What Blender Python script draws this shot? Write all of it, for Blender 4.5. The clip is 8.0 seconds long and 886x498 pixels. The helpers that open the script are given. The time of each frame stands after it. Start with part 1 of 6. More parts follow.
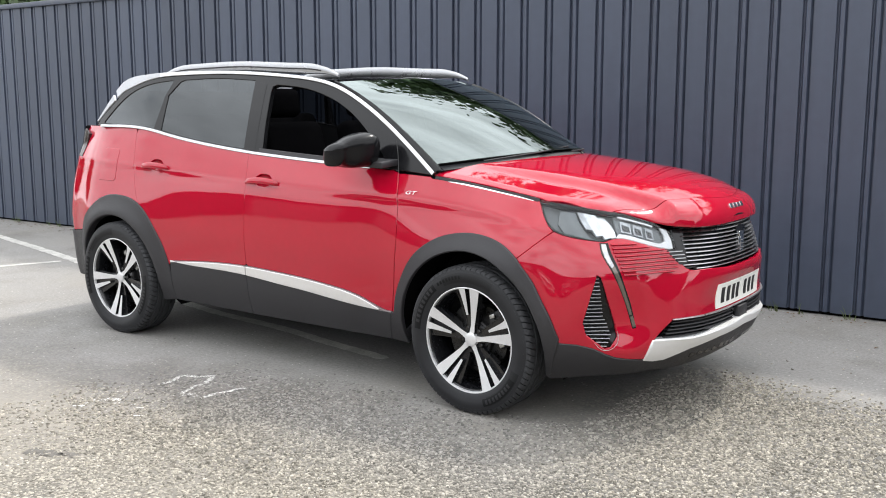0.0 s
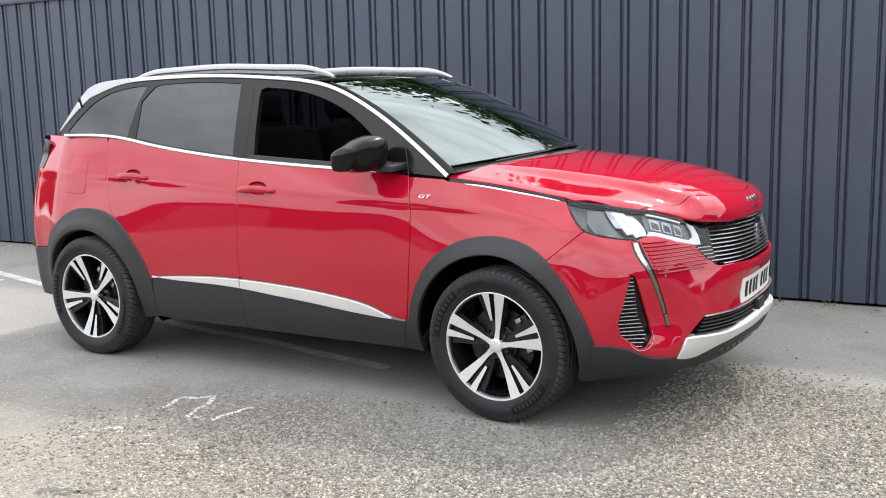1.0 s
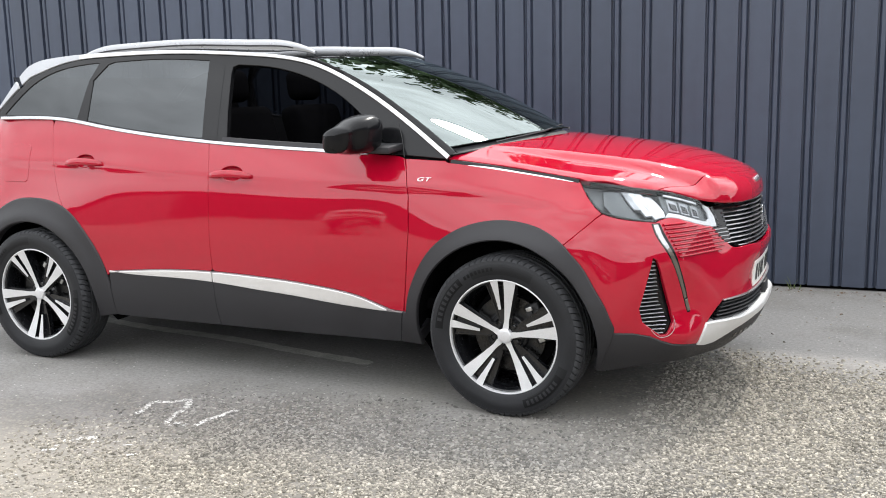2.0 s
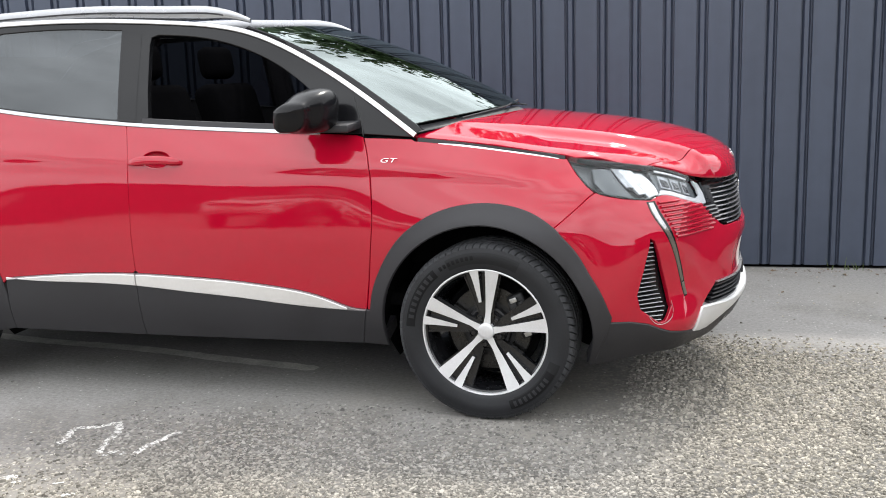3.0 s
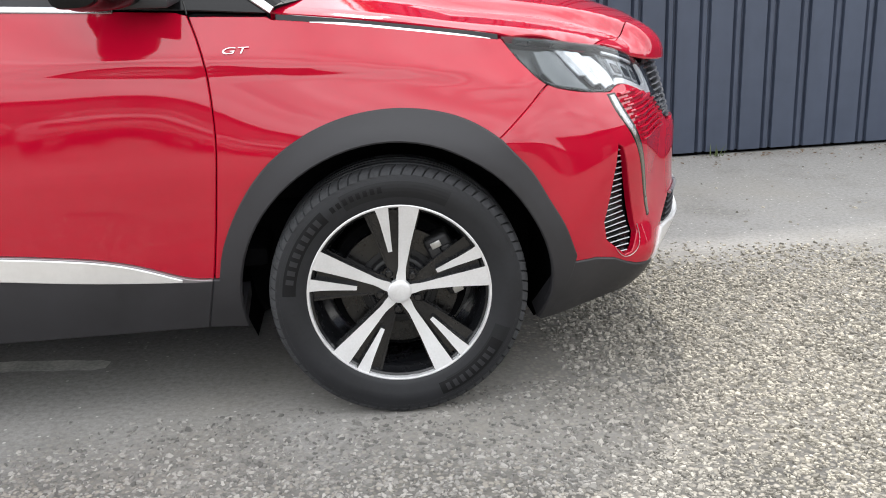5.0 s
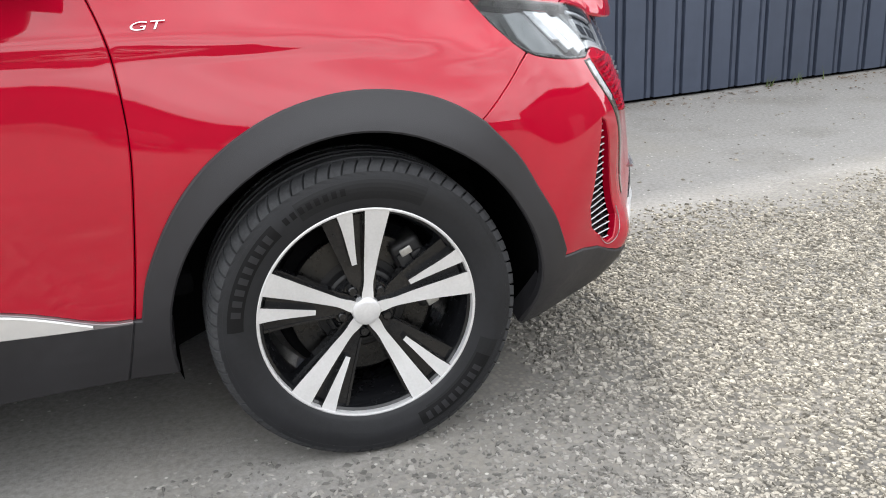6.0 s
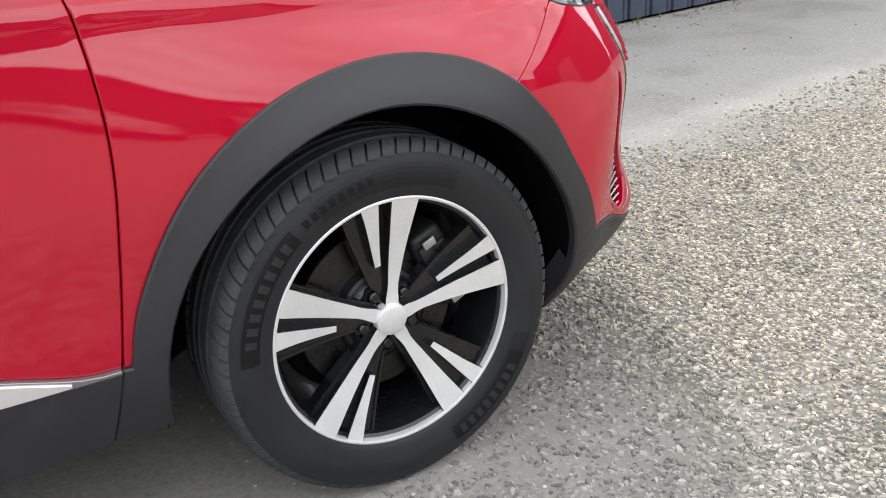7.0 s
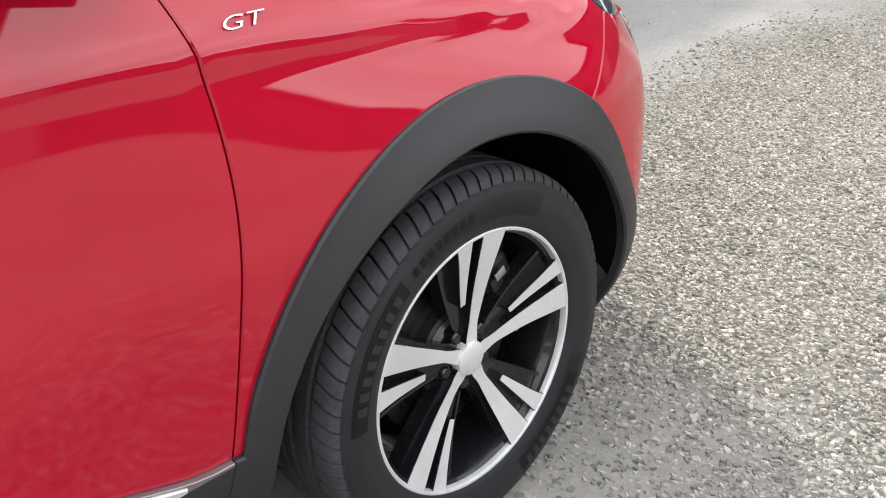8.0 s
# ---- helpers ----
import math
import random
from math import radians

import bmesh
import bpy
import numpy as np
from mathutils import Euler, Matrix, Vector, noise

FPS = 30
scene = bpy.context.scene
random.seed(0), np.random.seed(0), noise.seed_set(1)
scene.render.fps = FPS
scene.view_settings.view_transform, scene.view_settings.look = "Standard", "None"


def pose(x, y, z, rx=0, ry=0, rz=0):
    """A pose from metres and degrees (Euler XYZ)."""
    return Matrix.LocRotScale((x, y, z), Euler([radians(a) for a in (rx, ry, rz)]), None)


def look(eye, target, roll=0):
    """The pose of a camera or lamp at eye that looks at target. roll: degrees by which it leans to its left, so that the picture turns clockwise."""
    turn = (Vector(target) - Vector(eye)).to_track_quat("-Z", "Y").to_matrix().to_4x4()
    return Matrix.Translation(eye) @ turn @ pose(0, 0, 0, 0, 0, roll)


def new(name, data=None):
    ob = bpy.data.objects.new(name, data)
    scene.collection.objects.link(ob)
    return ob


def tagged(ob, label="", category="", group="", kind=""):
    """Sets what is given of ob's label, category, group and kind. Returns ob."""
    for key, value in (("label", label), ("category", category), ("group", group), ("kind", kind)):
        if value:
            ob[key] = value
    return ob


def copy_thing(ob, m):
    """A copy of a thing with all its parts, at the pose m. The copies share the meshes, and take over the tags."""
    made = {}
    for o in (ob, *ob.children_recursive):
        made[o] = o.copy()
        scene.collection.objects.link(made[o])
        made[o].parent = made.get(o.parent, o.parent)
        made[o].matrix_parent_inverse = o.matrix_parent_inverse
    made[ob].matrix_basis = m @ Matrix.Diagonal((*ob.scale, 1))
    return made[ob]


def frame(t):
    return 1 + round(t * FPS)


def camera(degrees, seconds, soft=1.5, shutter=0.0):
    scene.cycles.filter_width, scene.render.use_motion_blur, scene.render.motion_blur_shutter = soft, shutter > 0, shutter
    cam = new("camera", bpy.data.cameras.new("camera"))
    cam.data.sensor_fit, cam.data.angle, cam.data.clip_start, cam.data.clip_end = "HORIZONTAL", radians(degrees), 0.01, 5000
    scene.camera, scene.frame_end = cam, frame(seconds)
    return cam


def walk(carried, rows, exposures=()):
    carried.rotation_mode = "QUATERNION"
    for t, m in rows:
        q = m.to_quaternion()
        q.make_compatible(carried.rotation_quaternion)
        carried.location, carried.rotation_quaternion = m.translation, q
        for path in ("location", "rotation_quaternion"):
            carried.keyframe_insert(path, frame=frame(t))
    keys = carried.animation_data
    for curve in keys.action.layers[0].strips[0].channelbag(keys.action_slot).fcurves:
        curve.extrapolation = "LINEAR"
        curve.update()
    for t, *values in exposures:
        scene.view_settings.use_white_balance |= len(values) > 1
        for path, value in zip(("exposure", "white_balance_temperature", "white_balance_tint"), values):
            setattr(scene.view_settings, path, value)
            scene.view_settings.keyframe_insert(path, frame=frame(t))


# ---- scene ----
cam = camera(49.8, 8.0, soft=1.0)
PATH = [
    (0, (2.452, -4.405, 1.441), (1.28, -2.814, 1.135), 0.0),
    (0.5, (2.235, -4.463, 1.467), (1.13, -2.822, 1.173), -0.7),
    (1, (1.945, -4.56, 1.461), (0.933, -2.864, 1.146), -1.4),
    (1.2, (1.853, -4.571, 1.456), (0.872, -2.859, 1.129), -1.7),
    (2.3, (1.21, -4.537, 1.369), (0.479, -2.706, 1.031), -1.2),
    (2.5, (1.085, -4.47, 1.357), (0.416, -2.618, 1.009), -1.4),
    (3, (0.800, -4.336, 1.316), (0.276, -2.439, 0.963), -1.76),
    (3.5, (0.542, -4.108, 1.286), (0.169, -2.184, 0.888), -1.72),
    (4, (0.324, -3.874, 1.256), (0.125, -1.933, 0.814), -2.12),
    (4.5, (0.078, -3.628, 1.240), (0.080, -1.692, 0.737), -1.97),
    (5, (-0.123, -3.311, 1.200), (0.069, -1.405, 0.626), -2.12),
    (5.2, (-0.178, -3.201, 1.203), (0.080, -1.313, 0.594), -2.13),
    (6.3, (-0.593, -2.632, 1.195), (0.156, -0.917, 0.489), -2.95),
    (6.5, (-0.654, -2.530, 1.193), (0.167, -0.860, 0.460), -3.05),
    (7, (-0.785, -2.271, 1.174), (0.213, -0.726, 0.390), -3.35),
    (7.5, (-0.957, -2.006, 1.217), (0.255, -0.662, 0.365), -2.61),
    (8, (-1.103, -1.776, 1.259), (0.247, -0.584, 0.387), -1.2),
]
walk(cam, [(t, look(eye, target, roll)) for t, eye, target, roll in PATH], exposures=[(0.0, -0.07), (1.0, -0.04), (2.5, -0.02), (4.0, 0.02), (5.0, 0.05), (6.5, 0.06), (8.0, 0.02)])

from mathutils import geometry

# ---- light ----
SUN = Vector((0.16, 0.67, 1.0)).normalized()
world = bpy.data.worlds.new("world")
scene.world = world
world.use_nodes = True
wn, wl = world.node_tree.nodes, world.node_tree.links
sky = wn.new("ShaderNodeTexSky")
sky.sky_type, sky.sun_disc = "NISHITA", False
sky.sun_elevation, sky.sun_rotation = math.asin(SUN.z), math.atan2(SUN.x, SUN.y)
sky.air_density, sky.dust_density = 1.0, 2.0
cloud_at = wn.new("ShaderNodeTexCoord")
cloud_map = wn.new("ShaderNodeMapping")
cloud_map.inputs["Scale"].default_value = (1.0, 1.0, 2.2)
cloud = wn.new("ShaderNodeTexNoise")
cloud.inputs["Scale"].default_value, cloud.inputs["Detail"].default_value, cloud.inputs["Roughness"].default_value = 2.6, 8, 0.55
cloud_cover = wn.new("ShaderNodeMapRange")
cloud_cover.inputs["From Min"].default_value, cloud_cover.inputs["From Max"].default_value = 0.16, 0.40
cloud_white = wn.new("ShaderNodeRGB")
cloud_white.outputs[0].default_value = (15.7, 16.1, 16.7, 1)
# thin cloud shines brighter round the veiled sun
toward = wn.new("ShaderNodeVectorMath")
toward.operation = "DOT_PRODUCT"
toward.inputs[1].default_value = SUN
glow, glow_sum = wn.new("ShaderNodeMath"), wn.new("ShaderNodeMath")
glow.operation, glow.inputs[1].default_value = "POWER", 9.0
glow.use_clamp = True
glow_sum.operation, glow_sum.inputs[1].default_value, glow_sum.inputs[2].default_value = "MULTIPLY_ADD", 0.7, 1.10
cloud_lit = wn.new("ShaderNodeVectorMath")
cloud_lit.operation = "SCALE"
cloud_mix = wn.new("ShaderNodeMixRGB")
wl.new(cloud_at.outputs["Generated"], cloud_map.inputs["Vector"])
wl.new(cloud_map.outputs[0], cloud.inputs["Vector"])
wl.new(cloud.outputs["Fac"], cloud_cover.inputs["Value"])
wl.new(cloud_cover.outputs[0], cloud_mix.inputs["Fac"])
wl.new(sky.outputs[0], cloud_mix.inputs[1])
wl.new(cloud_at.outputs["Generated"], toward.inputs[0])
wl.new(toward.outputs["Value"], glow.inputs[0])
wl.new(glow.outputs[0], glow_sum.inputs[0])
wl.new(cloud_white.outputs[0], cloud_lit.inputs[0])
# the cloud layer is thicker and thinner in places
bank, bank_tone, bank_mul = wn.new("ShaderNodeTexNoise"), wn.new("ShaderNodeMapRange"), wn.new("ShaderNodeMath")
bank.inputs["Scale"].default_value, bank.inputs["Detail"].default_value, bank.inputs["Roughness"].default_value = 3.4, 6, 0.55
bank_tone.inputs["From Min"].default_value, bank_tone.inputs["From Max"].default_value = 0.34, 0.66
bank_tone.inputs["To Min"].default_value, bank_tone.inputs["To Max"].default_value = 0.70, 1.24
bank_mul.operation = "MULTIPLY"
wl.new(cloud_map.outputs[0], bank.inputs["Vector"])
wl.new(bank.outputs["Fac"], bank_tone.inputs["Value"])
wl.new(bank_tone.outputs[0], bank_mul.inputs[0])
wl.new(glow_sum.outputs[0], bank_mul.inputs[1])
wl.new(bank_mul.outputs[0], cloud_lit.inputs["Scale"])
wl.new(cloud_lit.outputs[0], cloud_mix.inputs[2])
wl.new(cloud_mix.outputs[0], wn["Background"].inputs["Color"])
wn["Background"].inputs["Strength"].default_value = 0.15
sun = new("sun", bpy.data.lights.new("sun", "SUN"))
sun.data.energy, sun.data.angle, sun.data.color = 2.7, radians(4.0), (1.0, 0.95, 0.87)
sun.matrix_world = look(SUN * 30, (0, 0, 0))

# ---- materials ----


def material(name, color=(0.5, 0.5, 0.5), rough=0.5, metal=0.0, vary=0.0, scale=8.0, bump=0.0, bump_scale=60.0, coat=0.0, coat_rough=0.03, rough_vary=0.0, spec=0.5, coat_ior=1.5):
    """A surface with colour and roughness variation at two scales and a fine relief."""
    m = bpy.data.materials.new(name)
    m.use_nodes = True
    n, l = m.node_tree.nodes, m.node_tree.links
    b = n["Principled BSDF"]
    b.inputs["Base Color"].default_value = (*color, 1)
    b.inputs["Roughness"].default_value, b.inputs["Metallic"].default_value = rough, metal
    b.inputs["Coat Weight"].default_value, b.inputs["Coat Roughness"].default_value = coat, coat_rough
    b.inputs["Specular IOR Level"].default_value, b.inputs["Coat IOR"].default_value = spec, coat_ior
    at = n.new("ShaderNodeTexCoord")
    if vary or rough_vary:
        big, small = n.new("ShaderNodeTexNoise"), n.new("ShaderNodeTexNoise")
        big.inputs["Scale"].default_value, small.inputs["Scale"].default_value = scale, scale * 9
        big.inputs["Detail"].default_value = small.inputs["Detail"].default_value = 5
        both = n.new("ShaderNodeMath")
        both.operation = "ADD"
        l.new(at.outputs["Object"], big.inputs["Vector"])
        l.new(at.outputs["Object"], small.inputs["Vector"])
        l.new(big.outputs["Fac"], both.inputs[0])
        l.new(small.outputs["Fac"], both.inputs[1])
        if vary:
            ramp = n.new("ShaderNodeMapRange")
            ramp.inputs["From Min"].default_value, ramp.inputs["From Max"].default_value = 0.7, 1.3
            ramp.inputs["To Min"].default_value, ramp.inputs["To Max"].default_value = 1 - vary, 1 + vary
            mul = n.new("ShaderNodeVectorMath")
            mul.operation = "SCALE"
            mul.inputs[0].default_value = color
            l.new(both.outputs[0], ramp.inputs["Value"])
            l.new(ramp.outputs[0], mul.inputs["Scale"])
            l.new(mul.outputs[0], b.inputs["Base Color"])
        if rough_vary:
            ramp = n.new("ShaderNodeMapRange")
            ramp.inputs["From Min"].default_value, ramp.inputs["From Max"].default_value = 0.7, 1.3
            ramp.inputs["To Min"].default_value, ramp.inputs["To Max"].default_value = max(rough - rough_vary, 0), rough + rough_vary
            l.new(both.outputs[0], ramp.inputs["Value"])
            l.new(ramp.outputs[0], b.inputs["Roughness"])
    if bump:
        grain = n.new("ShaderNodeTexNoise")
        grain.inputs["Scale"].default_value, grain.inputs["Detail"].default_value = bump_scale, 4
        bn = n.new("ShaderNodeBump")
        bn.inputs["Strength"].default_value, bn.inputs["Distance"].default_value = bump, 0.002
        l.new(at.outputs["Object"], grain.inputs["Vector"])
        l.new(grain.outputs["Fac"], bn.inputs["Height"])
        l.new(bn.outputs[0], b.inputs["Normal"])
    return m


def glass(name, tint, ior=1.5, sheen=(1, 1, 1)):
    """A thin pane: tinted see-through with a mirror sheen by Fresnel."""
    m = bpy.data.materials.new(name)
    m.use_nodes = True
    n, l = m.node_tree.nodes, m.node_tree.links
    n.remove(n["Principled BSDF"])
    clear, shine, mix, edge = n.new("ShaderNodeBsdfTransparent"), n.new("ShaderNodeBsdfGlossy"), n.new("ShaderNodeMixShader"), n.new("ShaderNodeLayerWeight")
    clear.inputs["Color"].default_value = (*tint, 1)
    shine.inputs["Roughness"].default_value, shine.inputs["Color"].default_value = 0.0, (*sheen, 1)
    edge.inputs["Blend"].default_value = 0.5
    low = ((ior - 1) / (ior + 1)) ** 2
    rise, add = n.new("ShaderNodeMath"), n.new("ShaderNodeMath")
    rise.operation, rise.inputs[1].default_value = "POWER", 5.0
    add.operation, add.inputs[1].default_value, add.inputs[2].default_value = "MULTIPLY_ADD", 1 - low, low
    l.new(edge.outputs["Facing"], rise.inputs[0])
    l.new(rise.outputs[0], add.inputs[0])
    l.new(add.outputs[0], mix.inputs[0])
    l.new(clear.outputs[0], mix.inputs[1])
    l.new(shine.outputs[0], mix.inputs[2])
    l.new(mix.outputs[0], n["Material Output"].inputs["Surface"])
    return m


red = material("red_paint", (0.372, 0.0022, 0.0190), 0.5, 0.0, spec=0.0, coat_ior=1.60, vary=0.04, scale=3, coat=1.0, coat_rough=0.042, bump=0.004, bump_scale=900)
# the pressed panels are not quite flat: slow waves under the paint's fine peel
rn, rl = red.node_tree.nodes, red.node_tree.links
wave, wave_at, wave_bump = rn.new("ShaderNodeTexNoise"), rn.new("ShaderNodeTexCoord"), rn.new("ShaderNodeBump")
wave.inputs["Scale"].default_value, wave.inputs["Detail"].default_value = 5.5, 2.0
wave_bump.inputs["Strength"].default_value, wave_bump.inputs["Distance"].default_value = 0.16, 0.004
rl.new(wave_at.outputs["Object"], wave.inputs["Vector"])
rl.new(wave.outputs["Fac"], wave_bump.inputs["Height"])
peel = next(q for q in rn if q.bl_idname == "ShaderNodeBump" and q != wave_bump)
rl.new(wave_bump.outputs[0], peel.inputs["Normal"])
rl.new(peel.outputs[0], rn["Principled BSDF"].inputs["Coat Normal"])
black_plastic = material("black_plastic", (0.0192, 0.0186, 0.0215), 0.52, vary=0.18, scale=5, bump=0.25, bump_scale=700, rough_vary=0.08)
gloss_black = material("gloss_black", (0.008, 0.008, 0.009), 0.12, spec=0.32, rough_vary=0.04)
# blacker than bare plastic and without sheen: the shade of recesses is coloured in
shade_black = material("shade_black", (0.006, 0.006, 0.0065), 0.9, spec=0.0, vary=0.2)
trim_bright = material("trim_bright", (0.56, 0.565, 0.585), 0.22, 1.0, rough_vary=0.06)
chrome = material("chrome", (0.74, 0.75, 0.76), 0.14, 1.0, rough_vary=0.06)
satin_silver = material("satin_silver", (0.43, 0.435, 0.45), 0.32, 0.85, rough_vary=0.08)
skid_silver = material("skid_silver", (0.72, 0.72, 0.72), 0.38, 0.45, vary=0.03, rough_vary=0.06)
sill_edge = material("sill_trim_edge", (0.30, 0.28, 0.29), 0.35, 0.7, vary=0.03)
sill_silver = material("sill_silver", (0.78, 0.775, 0.77), 0.34, 0.6, vary=0.03, rough_vary=0.05)
machined = material("machined_alloy", (0.71, 0.71, 0.72), 0.40, 0.5, vary=0.06, scale=20, bump=0.04, bump_scale=500, rough_vary=0.06)
rim_black = material("rim_black", (0.0065, 0.0068, 0.0080), 0.24, spec=0.35, coat=0.4, rough_vary=0.08)
rubber = material("tyre_rubber", (0.0135, 0.0142, 0.0165), 0.50, spec=0.34, vary=0.25, scale=10, bump=0.15, bump_scale=400, rough_vary=0.1)
rubber_tread = material("tyre_tread", (0.037, 0.038, 0.041), 0.75, spec=0.3, vary=0.3, scale=14, bump=0.2, bump_scale=300)
rubber_patch = material("tyre_patch", (0.0085, 0.0088, 0.0100), 0.6, spec=0.3, vary=0.1, bump=0.3, bump_scale=900)
rubber_mark = material("tyre_lettering", (0.0055, 0.0055, 0.0062), 0.6, spec=0.2)
rubber_raised = material("tyre_raised_mark", (0.0165, 0.017, 0.0195), 0.45, spec=0.35)
dark_iron = material("dark_iron", (0.020, 0.020, 0.021), 0.5, 0.4, vary=0.3, scale=20, bump=0.3)
disc_metal = material("disc_metal", (0.045, 0.0445, 0.044), 0.30, 0.9, vary=0.15, scale=14, rough_vary=0.1)
cast_metal = material("cast_metal", (0.42, 0.42, 0.41), 0.35, 0.8, vary=0.2, scale=16, bump=0.3)
plate_white = material("plate_white", (0.78, 0.78, 0.74), 0.3, vary=0.02)
mark_black = material("mark_black", (0.012, 0.012, 0.012), 0.45)
lamp_smoke = material("lamp_smoke", (0.16, 0.17, 0.175), 0.35, 0.2, vary=0.2, scale=12)
lamp_bright = material("lamp_bright", (0.74, 0.75, 0.77), 0.40, 0.7, vary=0.40, scale=26)
lamp_grey = material("lamp_grey", (0.15, 0.16, 0.165), 0.32, 0.5, vary=0.15, scale=14)
lamp_mid = material("lamp_mid", (0.46, 0.47, 0.49), 0.40, 0.7, vary=0.45, scale=26)
lamp_dark = material("lamp_dark", (0.02, 0.02, 0.022), 0.25, 0.0, coat=0.6)
mirror_black = material("mirror_black", (0.006, 0.006, 0.007), 0.22, spec=0.2)
lamp_white = material("lamp_white", (0.85, 0.86, 0.88), 0.25, 0.0, coat=0.5)
# cabin cloth and plastic take the cabin's shade into their base colour
shaded_cloth = material("shaded_cloth", (0.0022, 0.0022, 0.0025), 0.9, spec=0.0, vary=0.2, bump=0.4, bump_scale=500)
shaded_plastic = material("shaded_plastic", (0.010, 0.010, 0.011), 0.75, spec=0.0, bump=0.3, bump_scale=400)
clear_glass = glass("clear_glass", (0.17, 0.20, 0.195), 2.1, (0.76, 0.85, 0.83))
screen_glass = glass("screen_glass", (0.17, 0.20, 0.195), 2.35, (0.84, 0.94, 0.92))
side_glass = glass("side_glass", (0.10, 0.11, 0.115), 1.25)
tinted_glass = glass("tinted_glass", (0.05, 0.055, 0.06), 1.85, (0.92, 0.97, 1.0))
lens_glass = glass("lens_glass", (0.80, 0.82, 0.83), 1.42)
dark_chrome = material("dark_chrome", (0.34, 0.34, 0.35), 0.3, 1.0, rough_vary=0.08)
tail_red = material("tail_red", (0.35, 0.01, 0.012), 0.1, coat=1.0)
tail_dark = material("tail_dark", (0.022, 0.010, 0.011), 0.15, spec=0.5)
amber_clear = material("lamp_strip", (0.13, 0.108, 0.092), 0.25, 0.4, coat=1.0)

# ---- helpers for meshes ----


def part(name, geometry, mat, parent=None, label="", smooth=True):
    """One mesh object out of (verts, faces), under a thing or a part."""
    me = bpy.data.meshes.new(name)
    verts, faces = geometry
    me.from_pydata([tuple(map(float, v)) for v in verts], [], [tuple(map(int, f)) for f in faces])
    me.materials.append(mat)
    me.polygons.foreach_set("use_smooth", [smooth] * len(me.polygons))
    me.update()
    if smooth:
        me.set_sharp_from_angle(angle=radians(32))
    ob = new(name, me)
    ob.parent = parent
    return tagged(ob, label)


def from_bm(bm):
    bm.verts.index_update()
    g = [v.co.copy() for v in bm.verts], [[v.index for v in f.verts] for f in bm.faces]
    bm.free()
    return g


def join(*gs):
    verts, faces = [], []
    for v, f in gs:
        k = len(verts)
        verts += list(v)
        faces += [[i + k for i in q] for q in f]
    return verts, faces


def flip(g):
    """The geometry mirrored to the other side of the car."""
    return [(v[0], -v[1], v[2]) for v in g[0]], [list(q)[::-1] for q in g[1]]


def moved(g, m):
    return [m @ Vector(v) for v in g[0]], g[1]


def box(x0, x1, y0, y1, z0, z1, bevel=0.0, segments=2):
    bm = bmesh.new()
    bmesh.ops.create_cube(bm, size=1)
    for v in bm.verts:
        v.co = ((x0 + x1) / 2 + v.co.x * (x1 - x0), (y0 + y1) / 2 + v.co.y * (y1 - y0), (z0 + z1) / 2 + v.co.z * (z1 - z0))
    if bevel:
        bmesh.ops.bevel(bm, geom=list(bm.edges), offset=bevel, segments=segments, affect="EDGES", profile=0.5)
    return from_bm(bm)


def lathe(profile, count=64, closed=False):
    """Turns a profile of (radius, y) round the y axis."""
    verts, faces = [], []
    n = len(profile)
    for i in range(count):
        a = 2 * math.pi * i / count
        verts += [(r * math.cos(a), y, r * math.sin(a)) for r, y in profile]
    for i in range(count):
        j = (i + 1) % count
        for k in range(n if closed else n - 1):
            q = (k + 1) % n
            faces.append([i * n + k, i * n + q, j * n + q, j * n + k])
    return verts, faces


def sweep(path, across, up, section, ends=True):
    """A section of (a, b) points carried along a path; across and up give the section's axes at each point."""
    verts, faces = [], []
    n = len(section)
    for p, a, b in zip(path, across, up):
        p, a, b = Vector(p), Vector(a), Vector(b)
        verts += [p + a * s + b * t for s, t in section]
    for i in range(len(path) - 1):
        for k in range(n):
            q = (k + 1) % n
            faces.append([i * n + k, i * n + q, (i + 1) * n + q, (i + 1) * n + k])
    if ends:
        faces += [list(range(n))[::-1], [(len(path) - 1) * n + k for k in range(n)]]
    return verts, faces


def oval(a, b, n=12, power=2.0):
    out = []
    for i in range(n):
        t = 2 * math.pi * i / n
        c, s = math.cos(t), math.sin(t)
        out.append((a * math.copysign(abs(c) ** (2 / power), c), b * math.copysign(abs(s) ** (2 / power), s)))
    return out


def tube(path, radius, n=10):
    path = [Vector(p) for p in path]
    across, up = [], []
    for i in range(len(path)):
        d = (path[min(i + 1, len(path) - 1)] - path[max(i - 1, 0)]).normalized()
        s = d.cross(Vector((0, 0, 1)) if abs(d.z) < 0.9 else Vector((1, 0, 0))).normalized()
        across.append(s)
        up.append(s.cross(d))
    return sweep(path, across, up, oval(radius, radius, n))


def curve(points, step=0.02, ends=True):
    """A smooth line through the points, with one every step."""
    p = np.array(points, float)
    d = np.concatenate([[0], np.cumsum(np.linalg.norm(np.diff(p, axis=0), axis=1))])
    n = max(2, int(d[-1] / step) + 1)
    s = np.linspace(0, d[-1], n)
    out = np.stack([spline(d, p[:, k])(s) for k in range(p.shape[1])], 1)
    return [tuple(q) for q in (out if ends else out[:-1])]


def inside(points, loop):
    """Which of the points lie within the closed loop."""
    x, y = points[:, 0], points[:, 1]
    hit = np.zeros(len(points), bool)
    for (x0, y0), (x1, y1) in zip(loop, list(loop[1:]) + [loop[0]]):
        if y0 != y1:
            hit ^= ((y0 > y) != (y1 > y)) & (x < (x1 - x0) * (y - y0) / (y1 - y0) + x0)
    return hit


